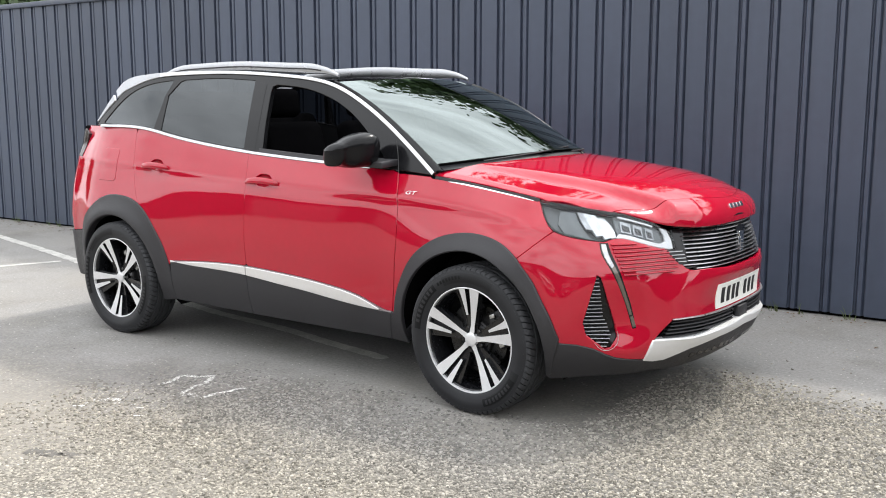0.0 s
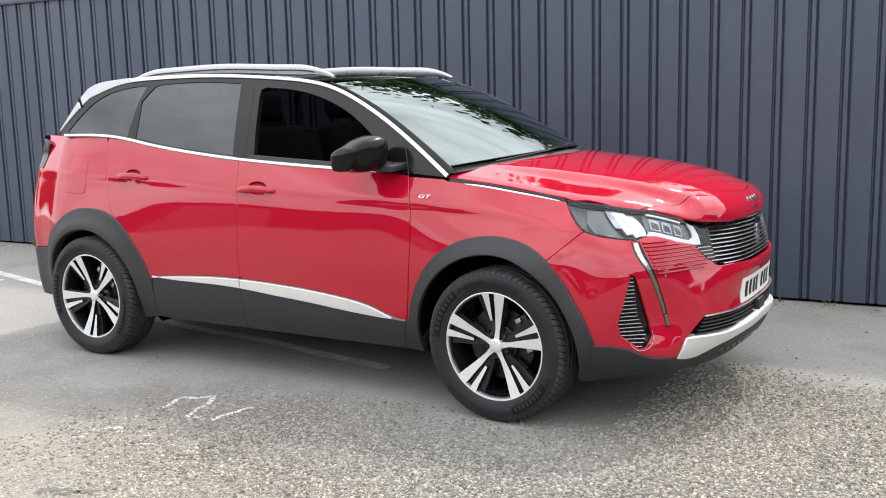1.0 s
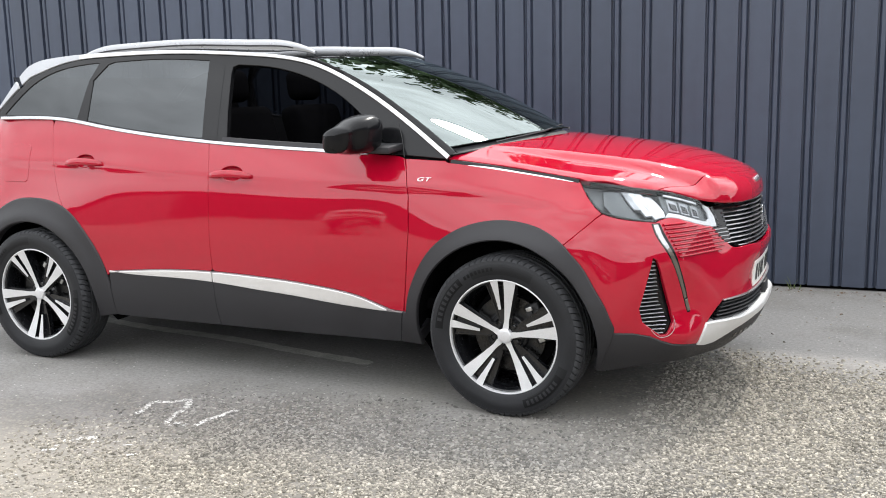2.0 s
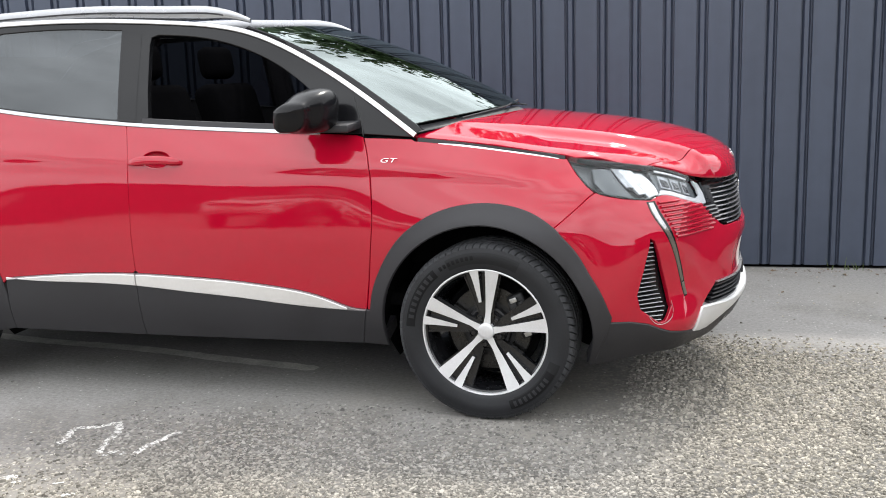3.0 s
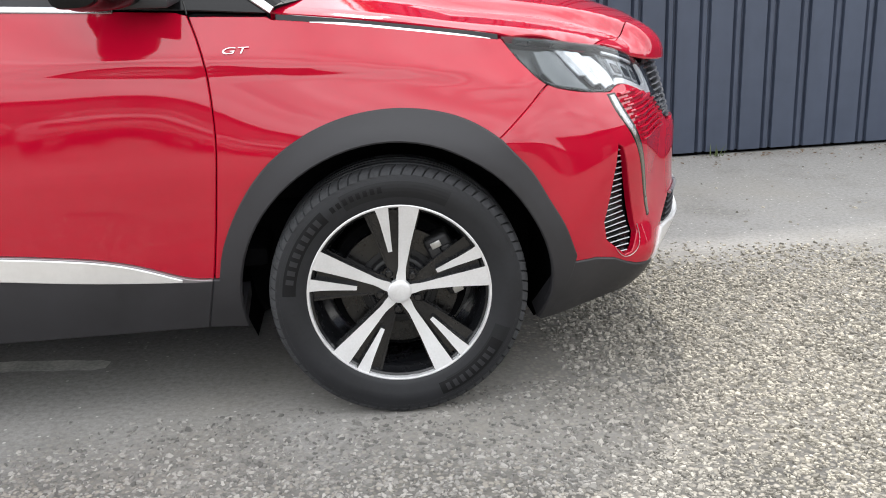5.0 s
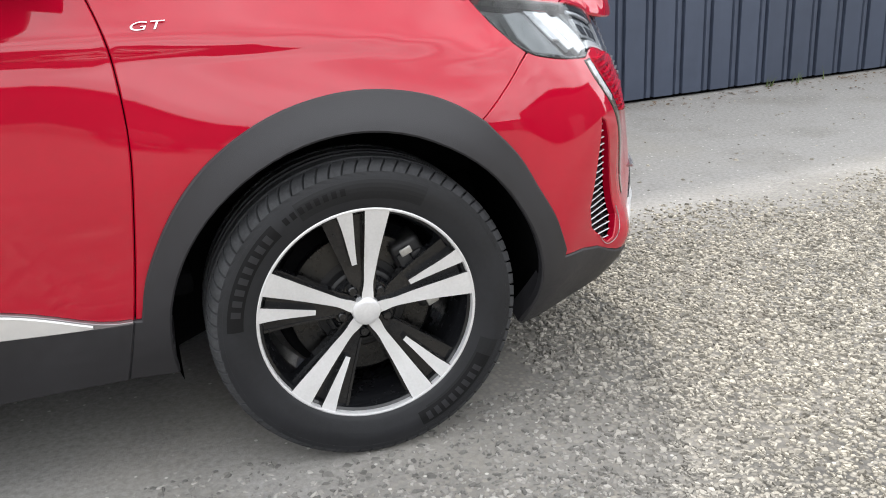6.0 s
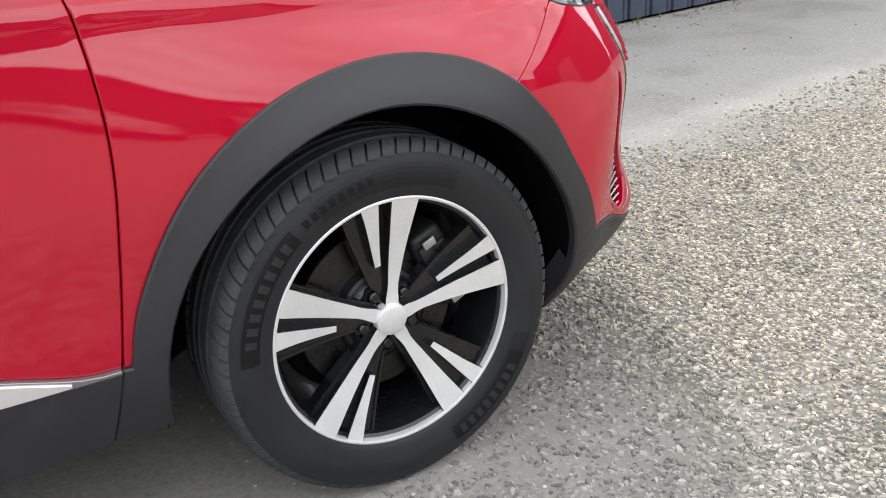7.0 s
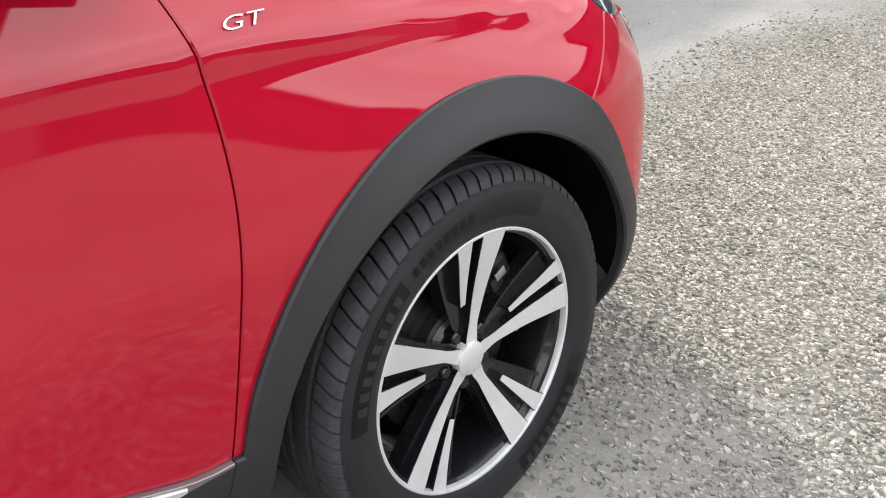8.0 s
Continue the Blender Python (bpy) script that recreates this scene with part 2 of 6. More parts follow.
def shell(outline, surface, holes=(), step=0.02, depth=0.015, off=0.0, bevel=0.0025, seam=None):
    """A sheet cut out of a surface along an outline in its two coordinates, with holes, a small round-over and a folded edge.
    off: metres that it stands proud, a number or a function of the coordinates. seam: y at which the edge stays open."""
    loops = []
    for loop in (outline, *holes):
        out = []
        for (x0, y0), (x1, y1) in zip(loop, list(loop[1:]) + [loop[0]]):
            n = max(1, int(math.hypot(x1 - x0, y1 - y0) / step))
            out += [(x0 + (x1 - x0) * k / n, y0 + (y1 - y0) * k / n) for k in range(n)]
        clean = [q for i, q in enumerate(out) if math.dist(q, out[i - 1]) > 1e-5]
        loops.append(clean)
    pts, edges = [], []
    for loop in loops:
        k = len(pts)
        pts += loop
        edges += [(k + i, k + (i + 1) % len(loop)) for i in range(len(loop))]
    rim = np.array(pts)
    lo, hi = rim.min(0), rim.max(0)
    gx, gy = np.meshgrid(np.arange(lo[0] + step / 2, hi[0], step), np.arange(lo[1] + step / 2, hi[1], step * 0.87))
    gx[1::2] += step / 2
    grid = np.stack([gx.ravel(), gy.ravel()], 1)
    keep = inside(grid, loops[0])
    for loop in loops[1:]:
        keep &= ~inside(grid, loop)
    grid = grid[keep]
    if len(grid):
        near = np.concatenate([np.min(np.linalg.norm(g[:, None] - rim[None], axis=2), axis=1) for g in np.array_split(grid, max(1, len(grid) // 500))])
        grid = grid[near > 0.5 * step]
    res = geometry.delaunay_2d_cdt([Vector(q) for q in pts] + [Vector(q) for q in grid], edges, [], 0, 1e-7)
    co = np.array([tuple(v) for v in res[0]])
    tri = np.array([list(f) for f in res[2]])
    mid = co[tri].mean(1)
    keep = inside(mid, loops[0])
    for loop in loops[1:]:
        keep &= ~inside(mid, loop)
    tri = tri[keep]
    a, b, c = co[tri[:, 0]], co[tri[:, 1]], co[tri[:, 2]]
    area = (b[:, 0] - a[:, 0]) * (c[:, 1] - a[:, 1]) - (b[:, 1] - a[:, 1]) * (c[:, 0] - a[:, 0])
    tri[area < 0] = tri[area < 0][:, ::-1]
    tri = tri[np.abs(area) > 1e-10]
    e = 0.002
    pu = surface(co[:, 0] + e, co[:, 1]) - surface(co[:, 0] - e, co[:, 1])
    pv = surface(co[:, 0], co[:, 1] + e) - surface(co[:, 0], co[:, 1] - e)
    nrm = np.cross(pu, pv)
    nrm /= np.maximum(np.linalg.norm(nrm, axis=1), 1e-9)[:, None]
    h = off(co[:, 0], co[:, 1]) if callable(off) else np.full(len(co), off)
    top = surface(co[:, 0], co[:, 1]) + nrm * h[:, None]
    verts, faces = [tuple(v) for v in top], [list(t) for t in tri]
    count = {}
    for t in faces:
        for i in range(3):
            q = (t[i], t[(i + 1) % 3])
            count[q] = count.get(q, 0) + 1
    border = [q for q in count if (q[1], q[0]) not in count]
    if seam is not None:
        border = [q for q in border if not (abs(verts[q[0]][1] - seam) < 2e-4 and abs(verts[q[1]][1] - seam) < 2e-4)]
    if depth:
        out = {}
        for i, j in border:
            d = co[j] - co[i]
            d = np.array([d[1], -d[0]]) / max(np.linalg.norm(d), 1e-9)
            for k in (i, j):
                t = pu[k] * d[0] + pv[k] * d[1]
                out[k] = out.get(k, 0) + t / max(np.linalg.norm(t), 1e-9)
        ring = {}
        for k, t in out.items():
            t = t / max(np.linalg.norm(t), 1e-9)
            ring[k] = len(verts)
            verts += [tuple(top[k] + t * bevel - nrm[k] * bevel), tuple(top[k] + t * bevel - nrm[k] * depth)]
        for i, j in border:
            a, b = ring[i], ring[j]
            faces += [[i, a, b, j], [a, a + 1, b + 1, b]]
    return verts, faces


def flip_join(g):
    """The half and its mirror image as one sheet, joined along the middle."""
    verts, faces = list(g[0]), [list(q) for q in g[1]]
    twin = {}
    for i, v in enumerate(g[0]):
        if abs(v[1]) < 2e-4:
            twin[i] = i
        else:
            twin[i] = len(verts)
            verts.append((v[0], -v[1], v[2]))
    return verts, faces + [[twin[i] for i in q][::-1] for q in g[1]]

# ---- the car's outer surface: x ahead from the front axle, y across, z up ----
def spline(xs, ys):
    """Natural cubic spline through the points; returns a function of arrays."""
    xs, ys = np.array(xs, float), np.array(ys, float)
    n, h = len(xs), np.diff(xs)
    a, b = np.zeros((n, n)), np.zeros(n)
    a[0, 0] = a[-1, -1] = 1
    for i in range(1, n - 1):
        a[i, i - 1], a[i, i], a[i, i + 1] = h[i - 1], 2 * (h[i - 1] + h[i]), h[i]
        b[i] = 6 * ((ys[i + 1] - ys[i]) / h[i] - (ys[i] - ys[i - 1]) / h[i - 1])
    m = np.linalg.solve(a, b)

    def value(x):
        x = np.clip(np.asarray(x, float), xs[0], xs[-1])
        i = np.clip(np.searchsorted(xs, x) - 1, 0, n - 2)
        p, q, k = xs[i + 1] - x, x - xs[i], h[i]
        return m[i] * p**3 / (6 * k) + m[i + 1] * q**3 / (6 * k) + (ys[i] / k - m[i] * k / 6) * p + (ys[i + 1] / k - m[i + 1] * k / 6) * q
    return value


belt_z = spline([-3.6, -2.9, -2.6, -2.45, -2.25, -2.0, -1.54, -0.85, -0.29, 0.3, 0.5], [1.285, 1.287, 1.284, 1.272, 1.242, 1.208, 1.163, 1.122, 1.089, 1.014, 0.985])
belt_y = spline([-3.6, -2.9, -2.4, -1.5, -0.5, -0.29, 0.3, 0.5], [0.70, 0.735, 0.765, 0.785, 0.765, 0.768, 0.767, 0.765])
low_y = spline([0.2, 0.3, 0.4, 0.5, 0.6, 0.66, 0.70, 0.74, 0.78, 0.82], [0.800, 0.838, 0.862, 0.872, 0.880, 0.8845, 0.8862, 0.885, 0.8800, 0.8735])
crease_z = spline([-3.3, -2.4, -1.4, -0.45, -0.04, 0.17, 0.39, 0.6], [1.062, 1.050, 1.0, 0.972, 0.948, 0.922, 0.845, 0.70])
flare = spline([-3.6, -2.9, -2.3, -1.5, -0.8, -0.46, -0.2, 0.1, 0.3, 0.6], [0, 0, -0.004, -0.018, -0.032, -0.036, -0.020, 0.0, 0.016, 0.02])
tail = spline([-3.56, -3.545, -3.5, -3.4, -3.25, -3.0, -2.7, -2.3, -1.8], [0.0, 0.3, 0.55, 0.78, 0.905, 0.965, 0.988, 0.998, 1.0])
PLAN_U = [0.452, 0.60, 0.72, 0.84, 0.98, 1.20, 1.545]
PLAN = {
    0.22: [(0.42, 0.80), (0.52, 0.745), (0.60, 0.67), (0.68, 0.58), (0.76, 0.48), (0.83, 0.31), (0.85, 0)],
    0.32: [(0.45, 0.862), (0.56, 0.785), (0.65, 0.71), (0.735, 0.63), (0.83, 0.525), (0.905, 0.335), (0.93, 0)],
    0.45: [(0.45, 0.894), (0.592, 0.827), (0.686, 0.742), (0.765, 0.66), (0.866, 0.558), (0.962, 0.365), (0.995, 0)],
    0.60: [(0.45, 0.896), (0.600, 0.830), (0.694, 0.745), (0.77, 0.65), (0.868, 0.548), (0.962, 0.36), (0.992, 0)],
    0.78: [(0.44, 0.868), (0.582, 0.809), (0.676, 0.725), (0.75, 0.622), (0.828, 0.490), (0.932, 0.33), (0.975, 0)],
    0.90: [(0.42, 0.825), (0.53, 0.762), (0.625, 0.68), (0.71, 0.58), (0.790, 0.466), (0.892, 0.31), (0.962, 0)],
    1.00: [(0.41, 0.742), (0.51, 0.682), (0.60, 0.605), (0.68, 0.515), (0.755, 0.415), (0.85, 0.275), (0.92, 0)],
}


def flank(x, z):
    """Half width of the side."""
    zb, yb = belt_z(x), belt_y(x)
    t = np.clip((z - 0.74) / (zb - 0.74), 0, 1.15)
    up = 0.885 - (0.885 - yb) * (0.30 * t + 0.70 * t * t)
    y = np.where(z < 0.74, low_y(np.minimum(z, 0.74)), up)
    w = np.clip((1.03 - z) / 0.31, 0, 1)
    y = y + flare(x) * w * w * (3 - 2 * w)
    d = z - crease_z(x)
    fade = (0.30 + 0.70 * np.clip((x + 0.95) / 0.35, 0, 1) + 0.28 * np.clip((-1.7 - x) / 0.3, 0, 1)) * np.clip((0.62 - x) / 0.2, 0, 1)
    y = y + fade * 0.0085 * np.exp(-np.where(d > 0, d / 0.05, -d / 0.012) ** 2)
    return y * tail(x)


ZK = sorted(PLAN)
PX = [np.poly1d(np.polyfit(ZK, [PLAN[z][i][0] for z in ZK], 4)) for i in range(7)]
PY = [np.poly1d(np.polyfit(ZK, [PLAN[z][i][1] for z in ZK], 4)) for i in range(7)]
US = np.array([0.0, 0.15, 0.30] + PLAN_U)


def body(u, z):
    """A point of the right flank, which wraps round the nose for u above 0.3: u is metres along the skin."""
    u, z = np.broadcast_arrays(np.asarray(u, float), np.asarray(z, float))
    u, z = u.ravel(), z.ravel()
    x, y = u.copy(), flank(np.minimum(u, 0.30), z)
    far = np.nonzero(u > 0.15)[0]
    if len(far):
        zf, uf = z[far], u[far]
        kx = [np.full_like(zf, v) for v in (0.0, 0.15, 0.30)] + [f(zf) for f in PX]
        ky = [flank(np.full_like(zf, v), zf) for v in (0.0, 0.15, 0.30)] + [f(zf) for f in PY]
        kx, ky = np.array(kx), np.array(ky)
        n, h = len(US), np.diff(US)
        a = np.zeros((n, n))
        a[0, 0] = a[-1, -1] = 1
        for i in range(1, n - 1):
            a[i, i - 1], a[i, i], a[i, i + 1] = h[i - 1], 2 * (h[i - 1] + h[i]), h[i]
        i = np.clip(np.searchsorted(US, uf) - 1, 0, n - 2)
        c = np.arange(len(uf))
        for k, out in ((kx, x), (ky, y)):
            b = np.zeros_like(k)
            b[1:-1] = 6 * ((k[2:] - k[1:-1]) / h[1:, None] - (k[1:-1] - k[:-2]) / h[:-1, None])
            a2 = a.copy()
            a2[-1, -1], a2[-1, -2] = 2, 1
            b[-1] = 6 * ((0.0 if k is kx else -1.0) - (k[-1] - k[-2]) / h[-1]) / h[-1]
            m = np.linalg.solve(a2, b)
            p, q, w = US[i + 1] - uf, uf - US[i], h[i]
            out[far] = m[i, c] * p**3 / (6 * w) + m[i + 1, c] * q**3 / (6 * w) + (k[i, c] / w - m[i, c] * w / 6) * p + (k[i + 1, c] / w - m[i + 1, c] * w / 6) * q
    fall = np.clip((0.97 - z) / 0.22, 0, 1)
    fall = fall * fall * (3 - 2 * fall) * np.clip((z - 0.22) / 0.12, 0, 1)
    for cx, swell in ((0.0, 0.018), (-2.675, 0.010)):
        y += swell * np.exp(-(((x - cx) / 0.48) ** 4)) * fall
    # the bumper's lower corner juts out in a toe, its shoulder is full, its middle lies back
    toe = 0.052 * np.exp(-(((u - 0.75) / 0.15) ** 2) - ((z - 0.36) / np.where(z > 0.36, 0.09, 0.16)) ** 2)
    shoulder = 0.021 * np.exp(-(((u - 0.73) / 0.15) ** 2) - ((z - 0.72) / 0.11) ** 2)
    middle = np.clip((u - 0.88) / 0.2, 0, 1) * np.exp(-(((z - 0.55) / 0.10) ** 2))
    x += 0.95 * toe + 0.75 * shoulder - 0.022 * middle
    y += 0.75 * toe + 0.70 * shoulder
    back = x < -3.0
    x[back] = -3.0 + (x[back] + 3.0) * (0.87 - 0.10 * np.clip((z[back] - 0.9) / 0.38, 0, 1) ** 1.5)
    return np.stack([x, -np.maximum(y, 0), z], 1)


def glass_side(x, z):
    """The window surface above the belt line."""
    x, z = np.broadcast_arrays(np.asarray(x, float), np.asarray(z, float))
    x, z = x.ravel(), z.ravel()
    d = z - belt_z(x)
    return np.stack([x, -(belt_y(x) - 0.27 * d - 0.12 * d * d), z], 1)


hood_mid = spline([-0.4, -0.1, 0.2, 0.45, 0.65, 0.80, 0.90, 0.965, 1.05, 1.3], [1.195, 1.174, 1.149, 1.121, 1.086, 1.042, 0.995, 0.928, 0.83, 0.6])
hood_half = spline([-0.4, 0.0, 0.30, 0.42, 0.50, 0.60, 0.70, 0.78, 0.85, 0.91, 0.95, 0.98, 1.3], [0.762, 0.757, 0.752, 0.735, 0.692, 0.632, 0.550, 0.468, 0.380, 0.285, 0.20, 0.12, 0.10])
hood_rim = spline([-0.4, -0.3, 0.0, 0.30, 0.50, 0.60, 0.70, 0.80, 0.88, 0.98], [1.10, 1.088, 1.058, 1.018, 0.988, 0.962, 0.934, 0.902, 0.895, 0.895])


fold = spline([-0.4, 0.0, 0.2, 0.4, 0.6, 0.8, 1.0], [0.60, 0.545, 0.515, 0.500, 0.475, 0.40, 0.33])


def hood_top(x, y):
    """The bonnet: flat across its middle, rolled down to the rim."""
    x, y = np.broadcast_arrays(np.asarray(x, float), np.asarray(y, float))
    x, y = x.ravel(), y.ravel()
    m, half = hood_mid(x), hood_half(x)
    edge = np.minimum(fold(x), half - 0.03)
    drop = np.maximum(m - hood_rim(x), 0)
    reach = np.maximum(np.abs(y) - edge, 0)
    span = np.maximum(half - edge, 0.03)
    wide = np.minimum(0.050, 0.55 * span)
    k = np.clip(reach / wide, 0, 1)
    step = k * k * (3 - 2 * k)
    share = 0.24 * np.clip((x + 0.15) / 0.35, 0, 1)
    roll = np.clip((np.abs(y) - half + 0.03) / 0.03, 0, 1.6)
    z = m - drop * (0.34 * (np.minimum(np.abs(y), edge) / edge) ** 2 + share * step + (0.56 - share) * np.minimum(reach / span, 1.25) + 0.10 * roll**2)
    return np.stack([x, y, z], 1)

# ---- the car ----
CAR = tagged(new("car"), "red SUV with black roof and silver roof rails, parked on asphalt", "car")


def both(name, g, mat, parent=CAR, label=""):
    """A right part and its mirror image on the left."""
    return part(name, g, mat, parent, label), part(name, flip(g), mat, parent, label)


FRONT_ARCH = curve([(-0.457, 0.414), (-0.445, 0.48), (-0.420, 0.549), (-0.375, 0.635), (-0.312, 0.716), (-0.243, 0.771), (-0.176, 0.807), (-0.077, 0.836), (0.022, 0.844), (0.104, 0.835), (0.169, 0.817), (0.233, 0.783), (0.27, 0.756)])
BUMPER_ARCH = curve([(0.27, 0.756), (0.291, 0.733), (0.348, 0.671), (0.393, 0.591), (0.429, 0.521), (0.456, 0.447), (0.472, 0.412)])
FRONT_ARCH, BUMPER_ARCH = ([(1.02 * x, 0.42 + 0.99 * (z - 0.42)) for x, z in line] for line in (FRONT_ARCH, BUMPER_ARCH))
DOOR_GAP = curve([(-0.491, 0.414), (-0.474, 0.533), (-0.459, 0.66), (-0.448, 0.79), (-0.450, 0.88), (-0.463, 0.99), (-0.484, 1.060), (-0.497, 1.094)])
LAMP_LOW = curve([(0.309, 1.009), (0.352, 0.955), (0.400, 0.912), (0.443, 0.887), (0.50, 0.871), (0.561, 0.860), (0.668, 0.848)])
LAMP_NOTCH = curve([(0.668, 0.848), (0.70, 0.858), (0.74, 0.861), (0.80, 0.846), (0.897, 0.817), (0.985, 0.797)])
LAMP_FRONT = [(0.985, 0.797), (1.002, 0.803), (0.995, 0.84), (0.975, 0.876)]
LAMP_TOP = curve([(0.975, 0.876), (0.909, 0.909), (0.84, 0.932), (0.74, 0.959), (0.645, 0.975), (0.55, 0.988), (0.42, 1.001), (0.309, 1.009)])
SILL_TOP = [(-0.4935, 0.414), (-0.535, 0.415), (-0.565, 0.421), (-0.61, 0.436), (-0.675, 0.459), (-0.75, 0.479), (-0.90, 0.502), (-1.04, 0.517), (-1.25, 0.531), (-1.543, 0.541), (-1.85, 0.532), (-2.154, 0.508)]
SILL_LOW = [(-2.154, 0.508), (-2.056, 0.501), (-1.85, 0.497), (-1.543, 0.490), (-1.252, 0.466), (-1.04, 0.449), (-0.90, 0.434), (-0.75, 0.420), (-0.60, 0.411), (-0.535, 0.4095), (-0.4935, 0.4095)]
REAR_GAP = curve([(-2.575, 1.262), (-2.545, 1.14), (-2.51, 1.003), (-2.475, 0.90), (-2.435, 0.828)])
REAR_ARCH = curve([(-2.165, 0.40), (-2.19, 0.514), (-2.235, 0.62), (-2.30, 0.715), (-2.36, 0.777), (-2.435, 0.825), (-2.54, 0.857), (-2.65, 0.866), (-2.76, 0.857), (-2.87, 0.815), (-2.97, 0.745), (-3.06, 0.65), (-3.115, 0.54), (-3.135, 0.42)])


def z_line(points):
    p = sorted(points)
    return spline([q[0] for q in p], [q[1] for q in p])


def along(f, x0, x1, lift=0.0, step=0.03):
    n = max(2, int(abs(x1 - x0) / step))
    return [(x, float(f(x)) + lift) for x in np.linspace(x0, x1, n + 1)]


sill_top, sill_low = z_line(SILL_TOP), z_line(SILL_LOW)


def ring(cx, cz, a, b, n=28, power=2.0):
    return [(cx + p, cz + q) for p, q in oval(a, b, n, power)]


def rect(a0, a1, b0, b1):
    return [(a0, b0), (a1, b0), (a1, b1), (a0, b1)]


GAP = 0.0025
# front wings
wing = FRONT_ARCH + [(0.272, 0.764), (0.335, 0.815), (0.405, 0.868), (0.434, 0.886)] + [(0.40, 0.908), (0.352, 0.950), (0.306, 1.003)]
wing += along(belt_z, 0.296, -0.285, -0.0135) + [(-0.30, 1.083), (-0.49, 1.091)] + [(x + 2 * GAP, z) for x, z in DOOR_GAP[::-1]][1:]
both("front_wing", shell(wing, body, step=0.018), red)
# doors
front_door_line = [(x - GAP, z) for x, z in DOOR_GAP] + along(belt_z, -0.53, -1.535, -0.004) + curve([(-1.540, 1.155), (-1.522, 1.05), (-1.513, 0.918), (-1.512, 0.663), (-1.512, 0.552)]) + along(sill_top, -1.50, -0.50, 0.002)
rear_door_line = [(x - 2 * GAP, z) for x, z in curve([(-1.512, 0.552), (-1.512, 0.663), (-1.513, 0.918), (-1.522, 1.05), (-1.540, 1.155)])] + along(belt_z, -1.56, -2.56, -0.004) + [(x + GAP, z) for x, z in REAR_GAP[1:]] + [(x + 0.004, z + 0.004) for x, z in REAR_ARCH if -2.43 < x < -2.18][::-1] + along(sill_top, -2.15, -1.53, 0.002)
FRONT_CUP, REAR_CUP = (-1.388, 1.018), (-2.303, 1.065)


def door_handle(cx, cz):
    """A bowed grip on the door skin."""
    path, across, up = [], [], []
    n = 24
    for i in range(n + 1):
        s = 2 * i / n - 1
        u = cx + 0.122 * s
        z = cz - 0.006 - 0.010 * s * s * (1 if s < 0 else 0.6)
        p = body(u, z)[0]
        out = Vector((0, -1, 0.25)).normalized()
        swell = math.sqrt(max(0.0, 1 - abs(s) ** 3))
        path.append(Vector(p) + out * (0.004 + 0.026 * swell))
        k = 0.25 + 0.75 * swell
        across.append(out * k)
        up.append(Vector((0, 0.25, 1)).normalized() * k)
    return sweep(path, across, up, oval(0.009, 0.0175, 14, 2.6))


def cup(cx, cz):
    """The dished pocket behind a handle."""
    def deep(u, z):
        r = np.clip(((u - cx) / 0.069) ** 2 + ((z - cz) / 0.039) ** 2, 0, 1)
        return -0.034 * (1 - r) ** 0.6 - 0.002
    return shell(ring(cx, cz, 0.069, 0.039, 36), body, step=0.006, depth=0, off=deep)


for name, line, at in (("front_door", front_door_line, FRONT_CUP), ("rear_door", rear_door_line, REAR_CUP)):
    g = shell(line, body, [ring(*at, 0.066, 0.036, 36)], step=0.02)
    for side in (0, 1):
        turn = flip if side else (lambda q: q)
        door = part(name, turn(g), red, CAR)
        part("handle_cup", turn(cup(*at)), red, door)
        part("door_handle", turn(door_handle(*at)), red, door)
# rear quarters, round to the tail
TAIL = -3.5595
quarter = [(x - GAP, z) for x, z in REAR_GAP[::-1]] + along(belt_z, -2.59, TAIL, -0.004) + [(TAIL, 0.62), (-3.30, 0.60), (-3.10, 0.62)] + [(x, z + 0.004) for x, z in REAR_ARCH if x < -2.44 and z > 0.645][::-1]
rear_end = flip_join(shell(quarter, body, step=0.022, seam=0.0))
part("rear_quarter", rear_end, red, CAR)
flap = [(-2.705, 0.965), (-2.705, 1.135), (-2.72, 1.147), (-2.875, 1.147), (-2.89, 1.135), (-2.89, 0.965), (-2.875, 0.953), (-2.72, 0.953)]
part("fuel_flap", shell(flap[::-1], body, step=0.02, off=0.003, depth=0.003), red, CAR)
both("tail_light", shell([(-3.24, 1.085), (-3.22, 1.15), (-3.20, 1.225), (-3.27, 1.250), (-3.40, 1.252), (-3.53, 1.24), (-3.53, 1.09)][::-1], body, step=0.02, off=lambda u, z: 0.004 + 0.020 * np.clip((z - 1.16) / 0.09, 0, 1), depth=0.03), tail_dark, CAR, "smoked red tail light")
rear_low = [(-3.135, 0.42), (-3.115, 0.54), (-3.06, 0.645), (-3.10, 0.612), (-3.30, 0.592), (TAIL, 0.612), (TAIL, 0.30), (-3.14, 0.30)]
part("rear_bumper", flip_join(shell(rear_low[::-1], body, step=0.022, off=0.008, seam=0.0)), black_plastic, CAR)

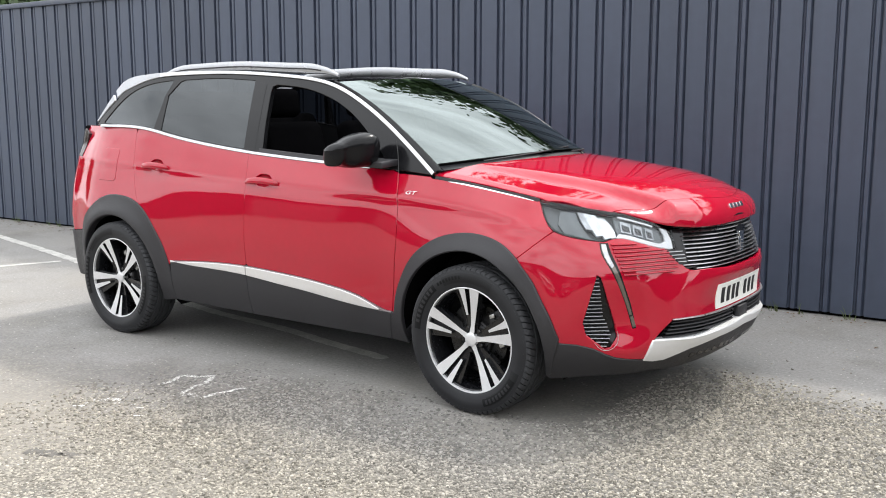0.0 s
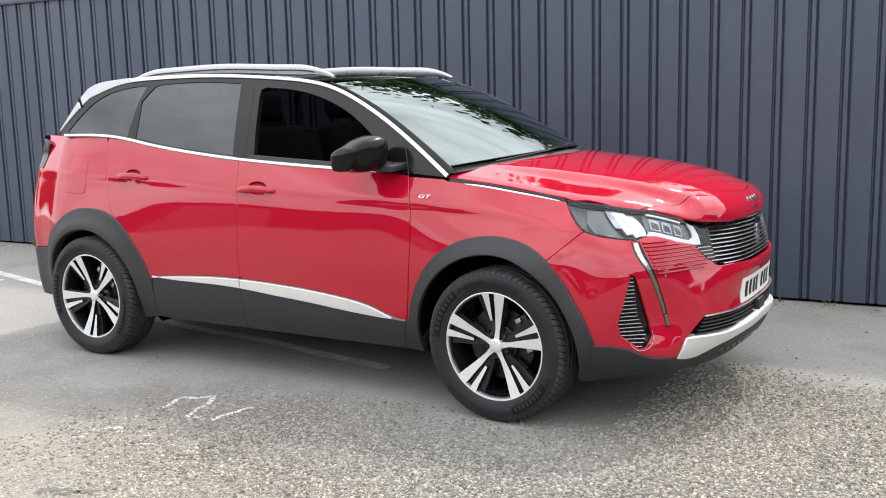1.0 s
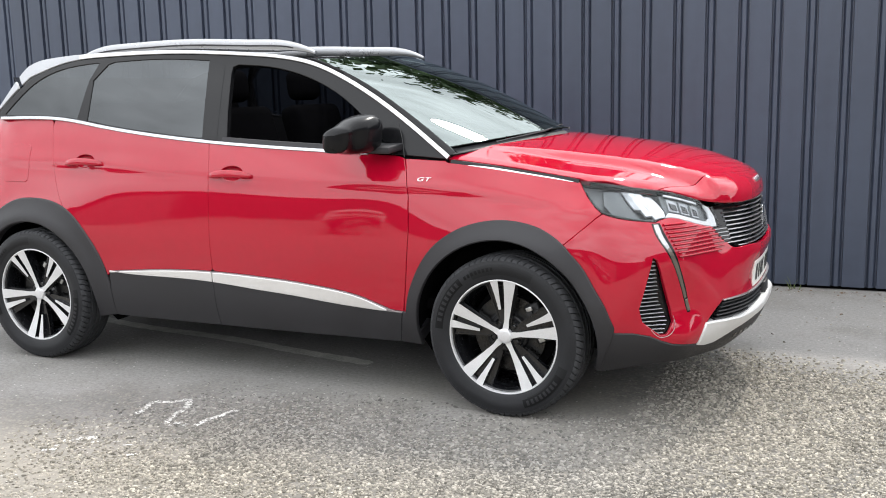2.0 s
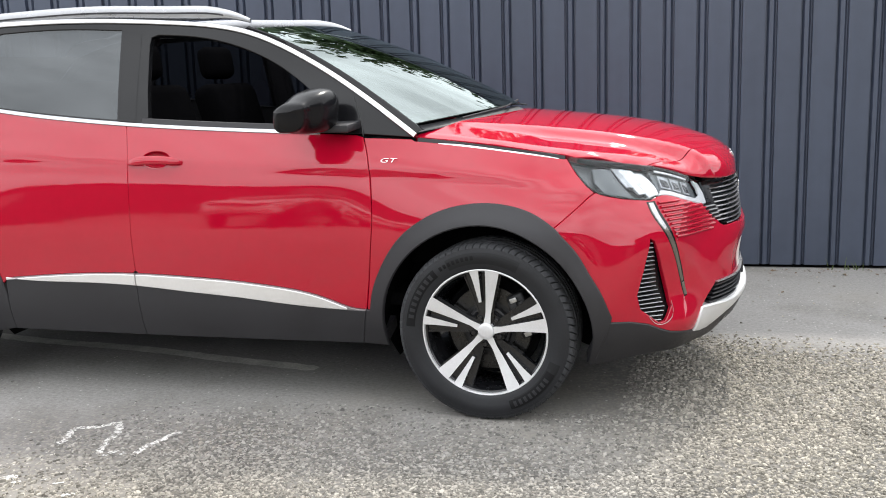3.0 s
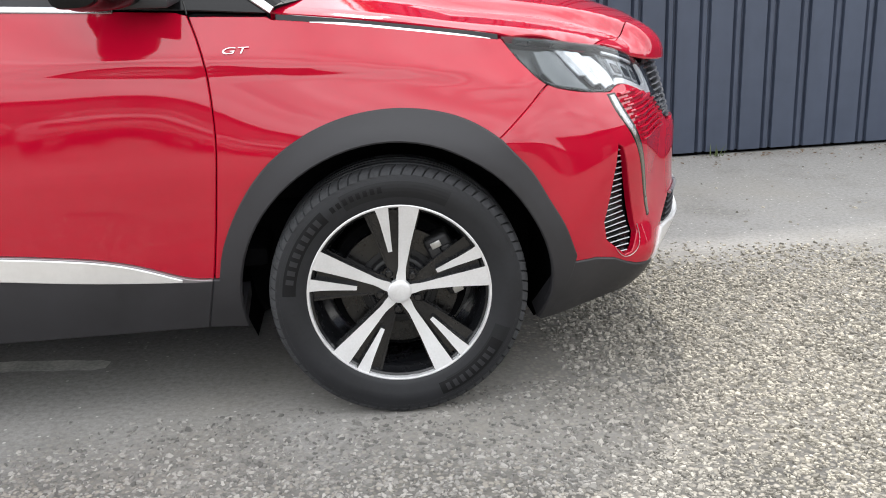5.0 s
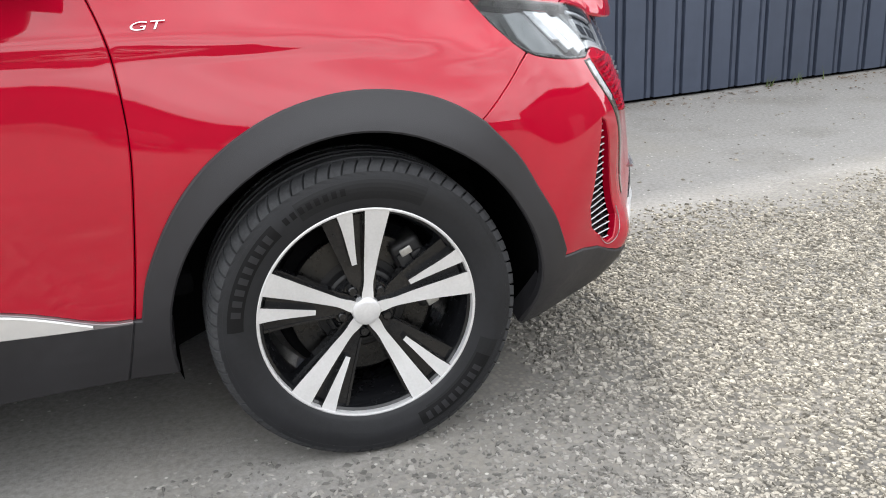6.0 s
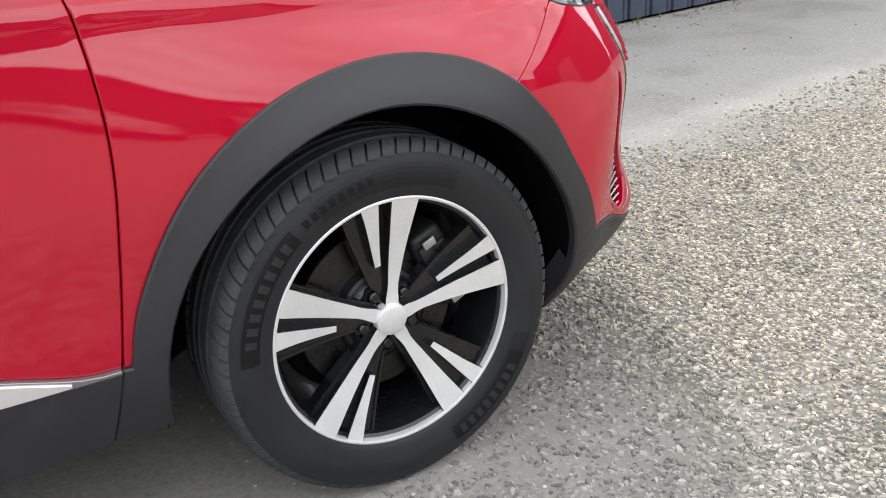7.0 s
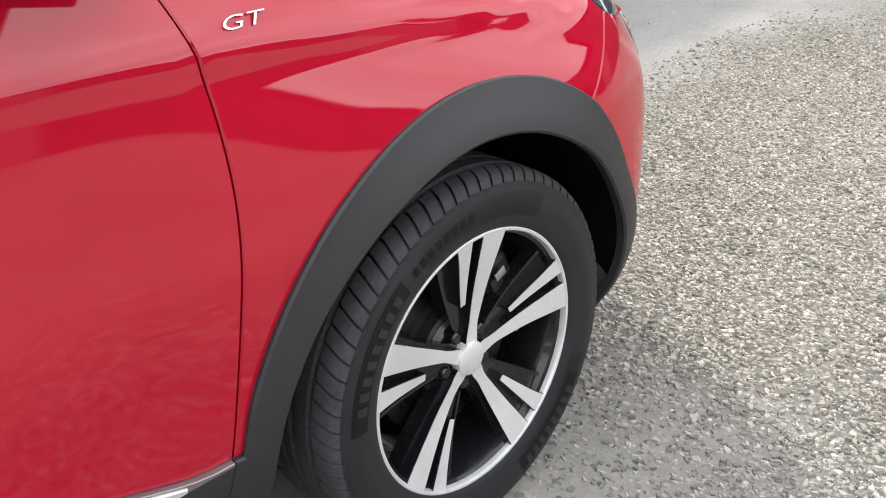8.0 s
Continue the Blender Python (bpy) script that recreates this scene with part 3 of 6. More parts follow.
# front bumper
VENT = [(0.622, 0.716), (0.596, 0.625), (0.568, 0.505), (0.583, 0.449), (0.654, 0.388), (0.676, 0.394), (0.710, 0.448), (0.702, 0.50), (0.665, 0.612), (0.640, 0.705)]
INTAKE = curve([(0.892, 0.422), (0.932, 0.460), (0.986, 0.501)]) + [(1.30, 0.503), (1.5447, 0.503)]
bumper = BUMPER_ARCH + [(0.55, 0.408), (0.615, 0.392), (0.66, 0.370), (0.70, 0.356), (0.78, 0.346), (0.856, 0.336)] + INTAKE + [(1.5447, 0.694)] + curve([(1.5447, 0.694), (1.35, 0.697), (1.15, 0.706), (1.05, 0.720), (1.028, 0.745), (1.022, 0.776), (1.0, 0.794)])[1:] + [(x, z - 0.004) for x, z in LAMP_NOTCH[::-1]][1:] + [(x, z - 0.004) for x, z in LAMP_LOW if x > 0.445][::-1] + [(0.437, 0.880), (0.41, 0.864), (0.34, 0.812), (0.277, 0.761)]


def nose_form(u, z):
    """The bumper's sculpture: a hollow round the side vent."""
    f = np.exp(-(((u - 0.655) / 0.07) ** 2 + ((z - 0.56) / 0.17) ** 2))
    mid = np.clip((u - 1.15) / 0.18, 0, 1)
    return -0.010 * f + mid * (0.008 * np.exp(-(((z - 0.672) / 0.03) ** 2)) - 0.008 * np.exp(-(((z - 0.56) / 0.06) ** 2)))


part("front_bumper", flip_join(shell(bumper, body, [VENT], step=0.014, off=nose_form, seam=0.0, depth=0.02)), red, CAR, "red painted front bumper skin")
def sunk(d):
    return lambda u, z: nose_form(u, z) - d


vent_back = part("side_vent", shell(VENT, body, step=0.02, depth=0, off=sunk(0.028)), gloss_black, CAR, "black ribbed air vent in the bumper corner")
vent_left = part("side_vent", flip(shell(VENT, body, step=0.02, depth=0, off=sunk(0.028))), gloss_black, CAR, "black ribbed air vent in the bumper corner")


def bar(u0, u1, z, high, depth, off, slope=0.0):
    """A rib that runs along the skin from u0 to u1."""
    n = max(3, int(abs(u1 - u0) / 0.02))
    us = np.linspace(u0, u1, n)
    zs = z + slope * (us - us[0])
    p = body(us, zs)
    q = body(us + 1e-3, zs) - p
    nrm = np.cross(q, np.array([[0, 0, 1.0]]))
    nrm /= np.linalg.norm(nrm, axis=1)[:, None]
    h = nose_form(us, zs) + off
    return sweep(p + nrm * h[:, None], nrm * depth, np.tile([0, 0, 1.0], (n, 1)), oval(1, high, 8, 3))


def span_at(loop, z):
    """Where the loop lies at height z."""
    xs = []
    for (x0, z0), (x1, z1) in zip(loop, list(loop[1:]) + [loop[0]]):
        if (z0 > z) != (z1 > z):
            xs.append(x0 + (x1 - x0) * (z - z0) / (z1 - z0))
    return min(xs), max(xs)


for k in range(19):
    z = 0.402 + k * 0.0163
    a, b = span_at(VENT, z)
    rib = bar(a + 0.003, b - 0.010 - 0.032 * (1 - abs(k - 8) / 11), z, 0.0024, 0.010, -0.014)
    part("rib", rib, dark_chrome, vent_back)
    part("rib", flip(rib), dark_chrome, vent_left)
for side in (0, 1):
    turn = flip if side else (lambda q: q)
    edge = [(0.618, 0.417), (0.654, 0.386), (0.678, 0.391), (0.711, 0.444), (0.707, 0.47)]
    n = curve(edge, 0.01)
    p = body(np.array([q[0] for q in n]), np.array([q[1] for q in n]))
    part("vent_trim", turn(tube(p + np.array([0.0, -0.001, 0]), 0.0011, 6)), satin_silver, (vent_back, vent_left)[side])
# daytime lamp fangs
FANG = curve([(0.648, 0.842), (0.652, 0.80), (0.678, 0.74), (0.691, 0.71), (0.717, 0.645), (0.741, 0.585), (0.780, 0.476)]) + curve([(0.798, 0.478), (0.762, 0.596), (0.737, 0.66), (0.710, 0.748), (0.692, 0.80), (0.683, 0.842)])
for side in (0, 1):
    turn = flip if side else (lambda q: q)
    fang = part("running_light", turn(shell(FANG, body, step=0.014, off=lambda u, z: nose_form(u, z) + 0.0005, depth=0.02)), gloss_black, CAR, "slim vertical running light, unlit")
    strip = curve([(0.654, 0.838), (0.660, 0.79), (0.684, 0.742), (0.711, 0.672), (0.746, 0.585), (0.765, 0.535)]) + curve([(0.774, 0.540), (0.755, 0.590), (0.721, 0.685), (0.696, 0.752), (0.678, 0.80), (0.674, 0.838)])
    part("light_strip", turn(shell(strip, body, step=0.012, off=lambda u, z: nose_form(u, z) + 0.0025, depth=0.004)), amber_clear, fang, "clear pale light strip")
    head = curve([(0.656, 0.836), (0.662, 0.79), (0.685, 0.742)]) + curve([(0.694, 0.752), (0.677, 0.80), (0.673, 0.836)])
    part("light_strip", turn(shell(head, body, step=0.012, off=lambda u, z: nose_form(u, z) + 0.004, depth=0.003)), lamp_mid, fang, "silver upper end of the light strip")
    part("light_tip", turn(shell([(0.768, 0.528), (0.780, 0.532), (0.797, 0.484), (0.783, 0.482)][::-1], body, step=0.01, off=lambda u, z: nose_form(u, z) + 0.002, depth=0.004)), amber_clear, fang)
# ribs that run out of the grille over the bumper, in body colour
fang_edge = spline([0.70, 0.748, 0.80, 0.842], [0.723, 0.710, 0.692, 0.683])
for k in range(9):
    z = 0.836 - 0.0155 * k
    a = float(fang_edge(z)) + 0.010
    b = (0.80, 0.86, 0.935, 0.962, 0.976, 0.992, 1.006, 1.005, 0.985)[k]
    both("bumper_rib", bar(a, b, z, 0.0040, 0.009, 0.001), red)
# grille
GRILLE = [(1.022, 0.780), (1.030, 0.740), (1.05, 0.722), (1.15, 0.708), (1.35, 0.699), (1.5447, 0.696), (1.5447, 0.925), (1.3, 0.918), (1.05, 0.900), (1.0, 0.892), (0.99, 0.876), (1.004, 0.84)]
grille = part("grille", flip_join(shell(GRILLE, body, step=0.03, depth=0, off=-0.045, seam=0.0)), gloss_black, CAR, "dark radiator grille with horizontal bars")
for k in range(12):
    z = 0.712 + k * 0.0172
    a, b = span_at(GRILLE, z)
    part("grille_bar", flip_join(bar(a + (0.006 if z < 0.73 else 0.045), 1.5447, z, 0.0036, 0.014, -0.022)), dark_chrome, grille)
both("grille_corner", shell([(1.024, 0.782), (1.036, 0.742), (1.075, 0.742), (1.068, 0.80), (1.06, 0.888), (0.995, 0.884), (1.004, 0.84)], body, step=0.02, off=-0.012, depth=0.03, bevel=0.004), gloss_black, grille)
TAPER = [(0.952, 0.797), (0.968, 0.780), (0.990, 0.760), (1.022, 0.736), (1.045, 0.738), (1.034, 0.782), (1.018, 0.802), (0.992, 0.799)]
both("grille_taper", shell(TAPER, body, step=0.01, off=lambda u, z: nose_form(u, z) + 0.0015, depth=0.01, bevel=0.002), gloss_black, grille, "black tapering end of the grille")
for k in range(4):
    z = 0.748 + 0.0145 * k
    a, b = span_at(TAPER, z)
    both("grille_bar", bar(a + 0.002, b + 0.012, z, 0.0030, 0.007, 0.003), dark_chrome, grille)
part("grille_edge", flip_join(bar(1.0, 1.5447, 0.893, 0.008, 0.02, -0.02, 0.05)), gloss_black, grille)
# the maker's mark as a plain shield
shield = [(0, 0.078), (0.060, 0.062), (0.056, -0.028), (0, -0.084), (-0.056, -0.028), (-0.060, 0.062)]
sv = [(0.952 + d, y, 0.797 + z) for d in (0.0, 0.008) for y, z in shield]
emblem = part("emblem", (sv, [list(range(6))[::-1], list(range(6, 12))] + [[i, (i + 1) % 6, 6 + (i + 1) % 6, 6 + i] for i in range(6)]), gloss_black, grille, "dark shield emblem", smooth=False)
part("emblem_figure", moved(join(box(-0.004, 0.004, -0.030, 0.030, 0.018, 0.046, 0.003), box(-0.004, 0.004, -0.010, 0.034, -0.050, 0.020, 0.003), box(-0.004, 0.004, -0.034, -0.014, -0.020, 0.020, 0.003)), Matrix.Translation((0.963, 0, 0.797))), chrome, emblem)
# lower intake
LOWER = [(0.936, 0.420), (0.990, 0.500), (1.30, 0.503), (1.5447, 0.503), (1.5447, 0.43), (1.2, 0.418), (1.0, 0.415)]
intake = part("lower_intake", flip_join(shell(LOWER, body, step=0.03, depth=0, off=-0.035, seam=0.0)), gloss_black, CAR, "black slatted lower air intake")
for k in range(5):
    z = 0.426 + 0.0155 * k
    a, b = span_at(LOWER, z)
    part("intake_slat", flip_join(bar(a + 0.004, 1.45, z, 0.0038, 0.014, -0.012)), black_plastic, intake)
part("sensor_block", box(0.965, 0.992, -0.055, 0.055, 0.428, 0.492, 0.006), black_plastic, intake, "square grey sensor cover")
part("intake_frame", flip_join(join(bar(0.985, 1.5447, 0.504, 0.0035, 0.006, 0.006))), satin_silver, intake)
# skid plate and lower lip
SKID = curve([(0.848, 0.335), (0.866, 0.376), (0.886, 0.417)]) + [(1.10, 0.414), (1.30, 0.428), (1.5447, 0.440), (1.5447, 0.407), (1.3, 0.394), (1.10, 0.362), (0.96, 0.324), (0.90, 0.324)]
part("skid_plate", flip_join(shell(SKID[::-1], body, step=0.015, off=lambda u, z: 0.009 + 0.020 * np.clip((u - 0.95) / 0.4, 0, 1) * np.exp(-((z - 0.42) / 0.05) ** 2), depth=0.04, bevel=0.005, seam=0.0)), skid_silver, CAR, "matt silver skid plate under the bumper")
LIP = [(0.474, 0.408), (0.55, 0.404), (0.615, 0.388), (0.66, 0.366), (0.70, 0.352), (0.78, 0.342), (0.846, 0.331), (0.90, 0.320), (0.96, 0.320), (1.10, 0.358), (1.3, 0.390), (1.5447, 0.403), (1.5447, 0.285), (1.3, 0.275), (1.1, 0.266), (0.9, 0.268), (0.7, 0.266), (0.55, 0.244), (0.42, 0.226), (0.40, 0.24)]
lip_arch = curve([(0.40, 0.24), (0.415, 0.30), (0.445, 0.36), (0.474, 0.408)])
part("bumper_lip", flip_join(shell((LIP + lip_arch[1:-1])[::-1], body, step=0.02, off=lambda u, z: 0.004 + 0.018 * np.clip((u - 0.95) / 0.4, 0, 1) * np.clip((z - 0.27) / 0.07, 0, 1), depth=0.05, bevel=0.003, seam=0.0)), black_plastic, CAR)
for k in range(7):
    u = 1.12 + 0.055 * k
    both("lip_slot", shell(rect(u, u + 0.036, 0.318 + 0.012 * min(k, 4) / 4, 0.338 + 0.016 * min(k, 4) / 4), body, step=0.02, off=0.018 * min(max((u - 0.95) / 0.4, 0), 1) + 0.0045, depth=0.006, bevel=0.002), gloss_black)
# number plate: writing as plain bars
MID = 1.5447
plate = part("number_plate", flip_join(shell([(MID - 0.262, 0.514), (MID, 0.514), (MID, 0.625), (MID - 0.262, 0.625)], body, step=0.03, off=-0.001, depth=0.005, bevel=0.001, seam=0.0)), plate_white, CAR, "white number plate with black characters")
for y in (0.205, 0.150, 0.095, 0.045, -0.055, -0.110, -0.165):
    g = shell(rect(MID - abs(y) - 0.016, MID - abs(y) + 0.016, 0.534, 0.605), body, step=0.02, off=0.0005, depth=0.001, bevel=0.0)
    part("character_bar", g if y > 0 else flip(g), mark_black, plate, smooth=False)

# headlights
LAMP = LAMP_LOW + LAMP_NOTCH[1:] + LAMP_FRONT[1:] + LAMP_TOP[1:-1]


def band(z_low, z_high, u0, u1):
    """A strip between two heights given over u."""
    return along(z_low, u0, u1) + along(z_high, u1, u0)


lamp_lower = spline([0.31, 0.352, 0.40, 0.443, 0.50, 0.561, 0.668, 0.72, 0.80, 0.897, 0.985], [1.009, 0.955, 0.912, 0.887, 0.871, 0.860, 0.848, 0.860, 0.846, 0.817, 0.80])
lamp_upper = spline([0.31, 0.42, 0.55, 0.645, 0.74, 0.84, 0.909, 0.985], [1.009, 1.001, 0.988, 0.975, 0.959, 0.932, 0.909, 0.872])


def between(u, k):
    return float(lamp_lower(u) * (1 - k) + lamp_upper(u) * k)


for side in (0, 1):
    turn = flip if side else (lambda q: q)
    lamp = part("headlight", turn(shell(LAMP, body, step=0.02, off=-0.05, depth=0)), lamp_smoke, CAR, "clear-lens LED headlight with smoked rear end, unlit")
    part("lens", turn(shell(LAMP, body, step=0.014, off=0.0, depth=0.05, bevel=0.002)), lens_glass, lamp, "clear curved lens")
    flutes = lambda u, z: -0.024 + 0.012 * np.clip((u - 0.5) / 0.25, 0, 1) + 0.0010 * np.sin(42 * u + 25 * z)
    lean = lambda k: 0.545 + 0.1125 * (0.90 - k)
    for j in range(4):
        at_side = lambda k, d: lean(k) + (0.722 - 0.10 * (k - 0.1) ** 2 - lean(k)) * d
        ks = np.linspace((0.42, 0.24, 0.10, 0.08)[j], (0.90, 0.90, 0.88, 0.80)[j], 7)
        d0, d1 = j / 4, (j + 1) / 4
        vane = [(at_side(k, d1), between(at_side(k, d1), k)) for k in ks] + [(at_side(k, d0), between(at_side(k, d0), k)) for k in ks[::-1]]
        part("reflector", turn(shell(vane, body, step=0.010, off=lambda u, z, j=j: flutes(u, z) - (0.0, 0.0006, 0.0, 0.0006)[j], depth=0.012)), (lamp_mid, lamp_bright, lamp_bright, lamp_bright)[j], lamp, "silver reflector vane")
    side_bowl = [(0.50, between(0.50, 0.10)), (0.625, between(0.625, 0.08)), (0.565, between(0.565, 0.55)), (0.535, between(0.535, 0.86)), (0.44, between(0.44, 0.80)), (0.45, between(0.45, 0.35))]
    part("smoked_cover", turn(shell(side_bowl, body, step=0.012, off=lambda u, z: -0.020 + 0.0025 * np.sin(70 * u + 50 * z), depth=0.02)), lamp_grey, lamp, "smoky grey inner cover")
    bezel = [(u, between(u, 0.20)) for u in np.linspace(0.735, 0.945, 9)] + [(0.925, between(0.925, 0.86))] + [(u, between(u, 0.88)) for u in np.linspace(0.88, 0.715, 7)]
    part("bezel", turn(shell(bezel, body, step=0.014, off=-0.022, depth=0.02)), lamp_grey, lamp)
    for k in range(3):
        a, w = 0.748 + 0.056 * k, 0.044 - 0.004 * k
        for low, high, inset, off, mat, name in ((0.30, 0.74, 0.0, -0.014, lamp_mid, "light_cell"), (0.36, 0.60, 0.007, -0.011, lamp_dark, "cell_window")):
            cell = [(a + inset, between(a + inset, low)), (a + w - inset, between(a + w - inset, low)), (a + w - inset - 0.006, between(a + w, high)), (a + inset - 0.006, between(a, high))]
            part(name, turn(shell(cell, body, step=0.01, off=off, depth=0.008, bevel=0.001)), mat, lamp)
    part("light_fin", turn(shell([(u, between(u, 0.84)) for u in np.linspace(0.73, 0.89, 7)] + [(u, between(u, 0.90)) for u in np.linspace(0.89, 0.73, 7)], body, step=0.012, off=-0.010, depth=0.006, bevel=0.001)), lamp_bright, lamp)
    guide = [(u, float(lamp_lower(u)) + 0.003) for u in np.linspace(0.72, 0.965, 12)] + [(0.990, 0.806), (0.984, 0.842), (0.962, 0.880), (0.930, 0.893), (0.948, 0.865), (0.952, 0.838)] + [(u, float(lamp_lower(u)) + 0.0165) for u in np.linspace(0.925, 0.735, 10)]
    part("light_guide", turn(shell(guide, body, step=0.010, off=-0.006, depth=0.01)), lamp_white, lamp, "white light guide round the front corner")
    part("lamp_brow", turn(shell([(u, between(u, 0.965)) for u in np.linspace(0.36, 0.93, 14)] + [(u, between(u, 0.995)) for u in np.linspace(0.93, 0.36, 14)], body, step=0.014, off=-0.004, depth=0.02)), gloss_black, lamp)
    part("lamp_edge", turn(shell([(u, between(u, 0.0) + 0.001) for u in np.linspace(0.345, 0.70, 16)] + [(u, between(u, 0.0) + 0.007) for u in np.linspace(0.70, 0.345, 16)], body, step=0.014, off=-0.003, depth=0.02)), gloss_black, lamp)

# bonnet and nose
hood_side = [(x, -0.752) for x in np.linspace(-0.285, 0.27, 14)]
lamp_edge = [tuple(body(u, z + 0.004)[0][:2]) for u, z in LAMP_TOP[::-1] if u > 0.33]
seam_line = curve([(0.600, -0.626), (0.675, -0.53), (0.755, -0.412), (0.84, -0.24), (0.885, -0.10), (0.897, 0.0)])
lamp_edge_hood = [q for q in lamp_edge if q[0] < 0.595]
hood_rear = curve([(0.02, 0.0), (-0.02, -0.25), (-0.115, -0.5), (-0.225, -0.68), (-0.285, -0.752)])
hood_line = hood_rear + hood_side[1:] + [(0.30, -0.752)] + [(x, y + 0.004) for x, y in lamp_edge_hood] + seam_line
part("bonnet", flip_join(shell(hood_line, hood_top, step=0.02, depth=0.03, bevel=0.003, seam=0.0)), red, CAR, "red bonnet with two raised folds")
lamp_rim = [tuple(body(u, z + 0.004)[0]) for u, z in LAMP_TOP if u < 0.885 and body(u, z)[0][0] > 0.605]
lip_line = curve([(0.951, 0.0, 0.893), (0.949, -0.12, 0.893), (0.941, -0.22, 0.893), (0.922, -0.32, 0.894), (0.888, -0.40, 0.897), (0.845, -0.449, 0.901), (0.797, -0.492, 0.908)], 0.02) + lamp_rim
lip_line.append(tuple(hood_top(0.603, -0.626)[0]))
back_line = [tuple(hood_top(x + 0.003, y)[0]) for x, y in seam_line[::-1]]


def along_line(points):
    """A function of 0 to 1 along a line of points."""
    p = np.array(points)
    d = np.concatenate([[0], np.cumsum(np.linalg.norm(np.diff(p, axis=0), axis=1))])
    return lambda s: np.array([np.interp(s * d[-1], d, p[:, k]) for k in range(3)])


lip_at, back_at = along_line(lip_line), along_line(back_line)


def nose_at(s, v):
    """The nose panel: from the bonnet's front seam, round the front, down to its lower lip."""
    a, c = back_at(s), lip_at(s)
    d = c[:2] - a[:2]
    far = max(np.linalg.norm(d), 1e-5)
    slope = min((hood_top(*(a[:2] + d / far * 0.004))[0][2] - a[2]) / 0.004, 0.0)
    top = min(max(a[2] + slope * far * 0.8, c[2] + 0.30 * (a[2] - c[2])), a[2])
    b = np.array([*(a[:2] + d * 1.02), top])
    return a * (1 - v) ** 2 + b * 2 * v * (1 - v) + c * v * v


rows = [[nose_at(s, v) for v in np.linspace(0, 1, 15)] for s in np.linspace(0, 1, 61)]
for row in rows:
    e = row[-1]
    row += [e + np.array([-0.004, 0, -0.004]), e + np.array([-0.016, 0, -0.004]), e + np.array([-0.06, 0.0, 0.004])]
nose_v = [tuple(q) for row in rows for q in row]
nose_f = [[i * 18 + k, i * 18 + k + 1, i * 18 + k + 19, i * 18 + k + 18] for i in range(60) for k in range(17)]
part("nose_panel", flip_join((nose_v, nose_f)), red, CAR)
for y in (-0.066, -0.022, 0.022, 0.066):
    p, q = nose_at(abs(y) / 1.2, 0.42), nose_at(abs(y) / 1.2, 0.48)
    tilt = math.degrees(math.atan2(p[2] - q[2], q[0] - p[0]))
    part("nose_character", moved(box(-0.012, 0.012, -0.016, 0.016, -0.002, 0.003, 0.001), Matrix.Translation((p[0], y, p[2])) @ pose(0, 0, 0, 0, tilt, 0)), chrome, CAR)
# strip between bonnet and wing
both("wing_strip", shell(along(belt_z, -0.275, 0.300, -0.0125) + along(belt_z, 0.300, -0.275, 0.004), body, step=0.02, off=-0.006, depth=0.02), gloss_black)
bright = spline([-0.19, -0.14, 0.05, 0.20, 0.275], [0.0012, 0.0042, 0.0050, 0.0042, 0.0015])
both("bright_strip", shell(along(belt_z, -0.19, 0.275, -0.0128) + [(x, float(belt_z(x)) - 0.0128 + float(bright(x))) for x in np.linspace(0.275, -0.19, 16)], body, step=0.02, off=0.0, depth=0.006, bevel=0.001), chrome)
# badge with its two letters
font = bpy.data.curves.new("badge", "FONT")
font.body, font.size, font.extrude, font.shear, font.offset = "GT", 0.030, 0.0015, 0.25, -0.0003
letters = new("badge", font)
badge_mesh = bpy.data.meshes.new_from_object(letters)
bpy.data.objects.remove(letters)
for side in (0, 1):
    b = new("badge", badge_mesh.copy())
    b.data.materials.append(chrome)
    p = body(-0.418, 0.999)[0]
    b.matrix_basis = pose(p[0] if side == 0 else p[0] + 0.07, p[1] - 0.001 if side == 0 else -p[1] + 0.001, p[2], 68 if side == 0 else 68, 0, 0 if side == 0 else 180) @ Matrix.Diagonal((1.65, 0.82, 1, 1))
    b.parent = CAR
    tagged(b, "small chrome letter badge")

# windows and pillars
ROOF_LINE = curve([(-0.289, 1.092), (-0.462, 1.216), (-0.683, 1.358), (-0.853, 1.448), (-1.02, 1.515), (-1.37, 1.570), (-1.91, 1.597), (-2.25, 1.594), (-2.52, 1.575), (-2.79, 1.502)], 0.03)
FRONT_WIN = curve([(-0.60, 1.165), (-0.729, 1.282), (-0.844, 1.368), (-1.018, 1.455), (-1.248, 1.515), (-1.43, 1.531)]) + [(-1.462, 1.520), (-1.468, 1.49), (-1.458, 1.30), (-1.446, float(belt_z(-1.446)) + 0.03)] + along(belt_z, -1.42, -0.60, 0.026)
REAR_WIN = [(-1.603, 1.553), (-1.586, float(belt_z(-1.586)) + 0.018)][::-1] + curve([(-1.605, 1.556), (-1.9, 1.572), (-2.20, 1.566)]) + [(-2.24, 1.555), (-2.325, 1.475), (-2.333, float(belt_z(-2.333)) + 0.012)] + along(belt_z, -2.30, -1.60, 0.014)
QUARTER_WIN = [(-2.40, float(belt_z(-2.40)) + 0.012), (-2.352, 1.47), (-2.30, 1.562)] + curve([(-2.33, 1.564), (-2.52, 1.545), (-2.73, 1.480), (-2.95, 1.31)]) + along(belt_z, -2.94, -2.44, 0.012)
frame_line = along(belt_z, -0.30, -3.02, 0.004) + curve([(-3.0, 1.32), (-2.79, 1.494)]) + [(x, z - 0.006) for x, z in ROOF_LINE[::-1]][1:-1]
frame_g = shell(frame_line[::-1], glass_side, [FRONT_WIN, REAR_WIN, QUARTER_WIN], step=0.022, depth=0.03, off=0.002)
both("window_frame", frame_g, gloss_black, CAR, "gloss black window surround and pillars")
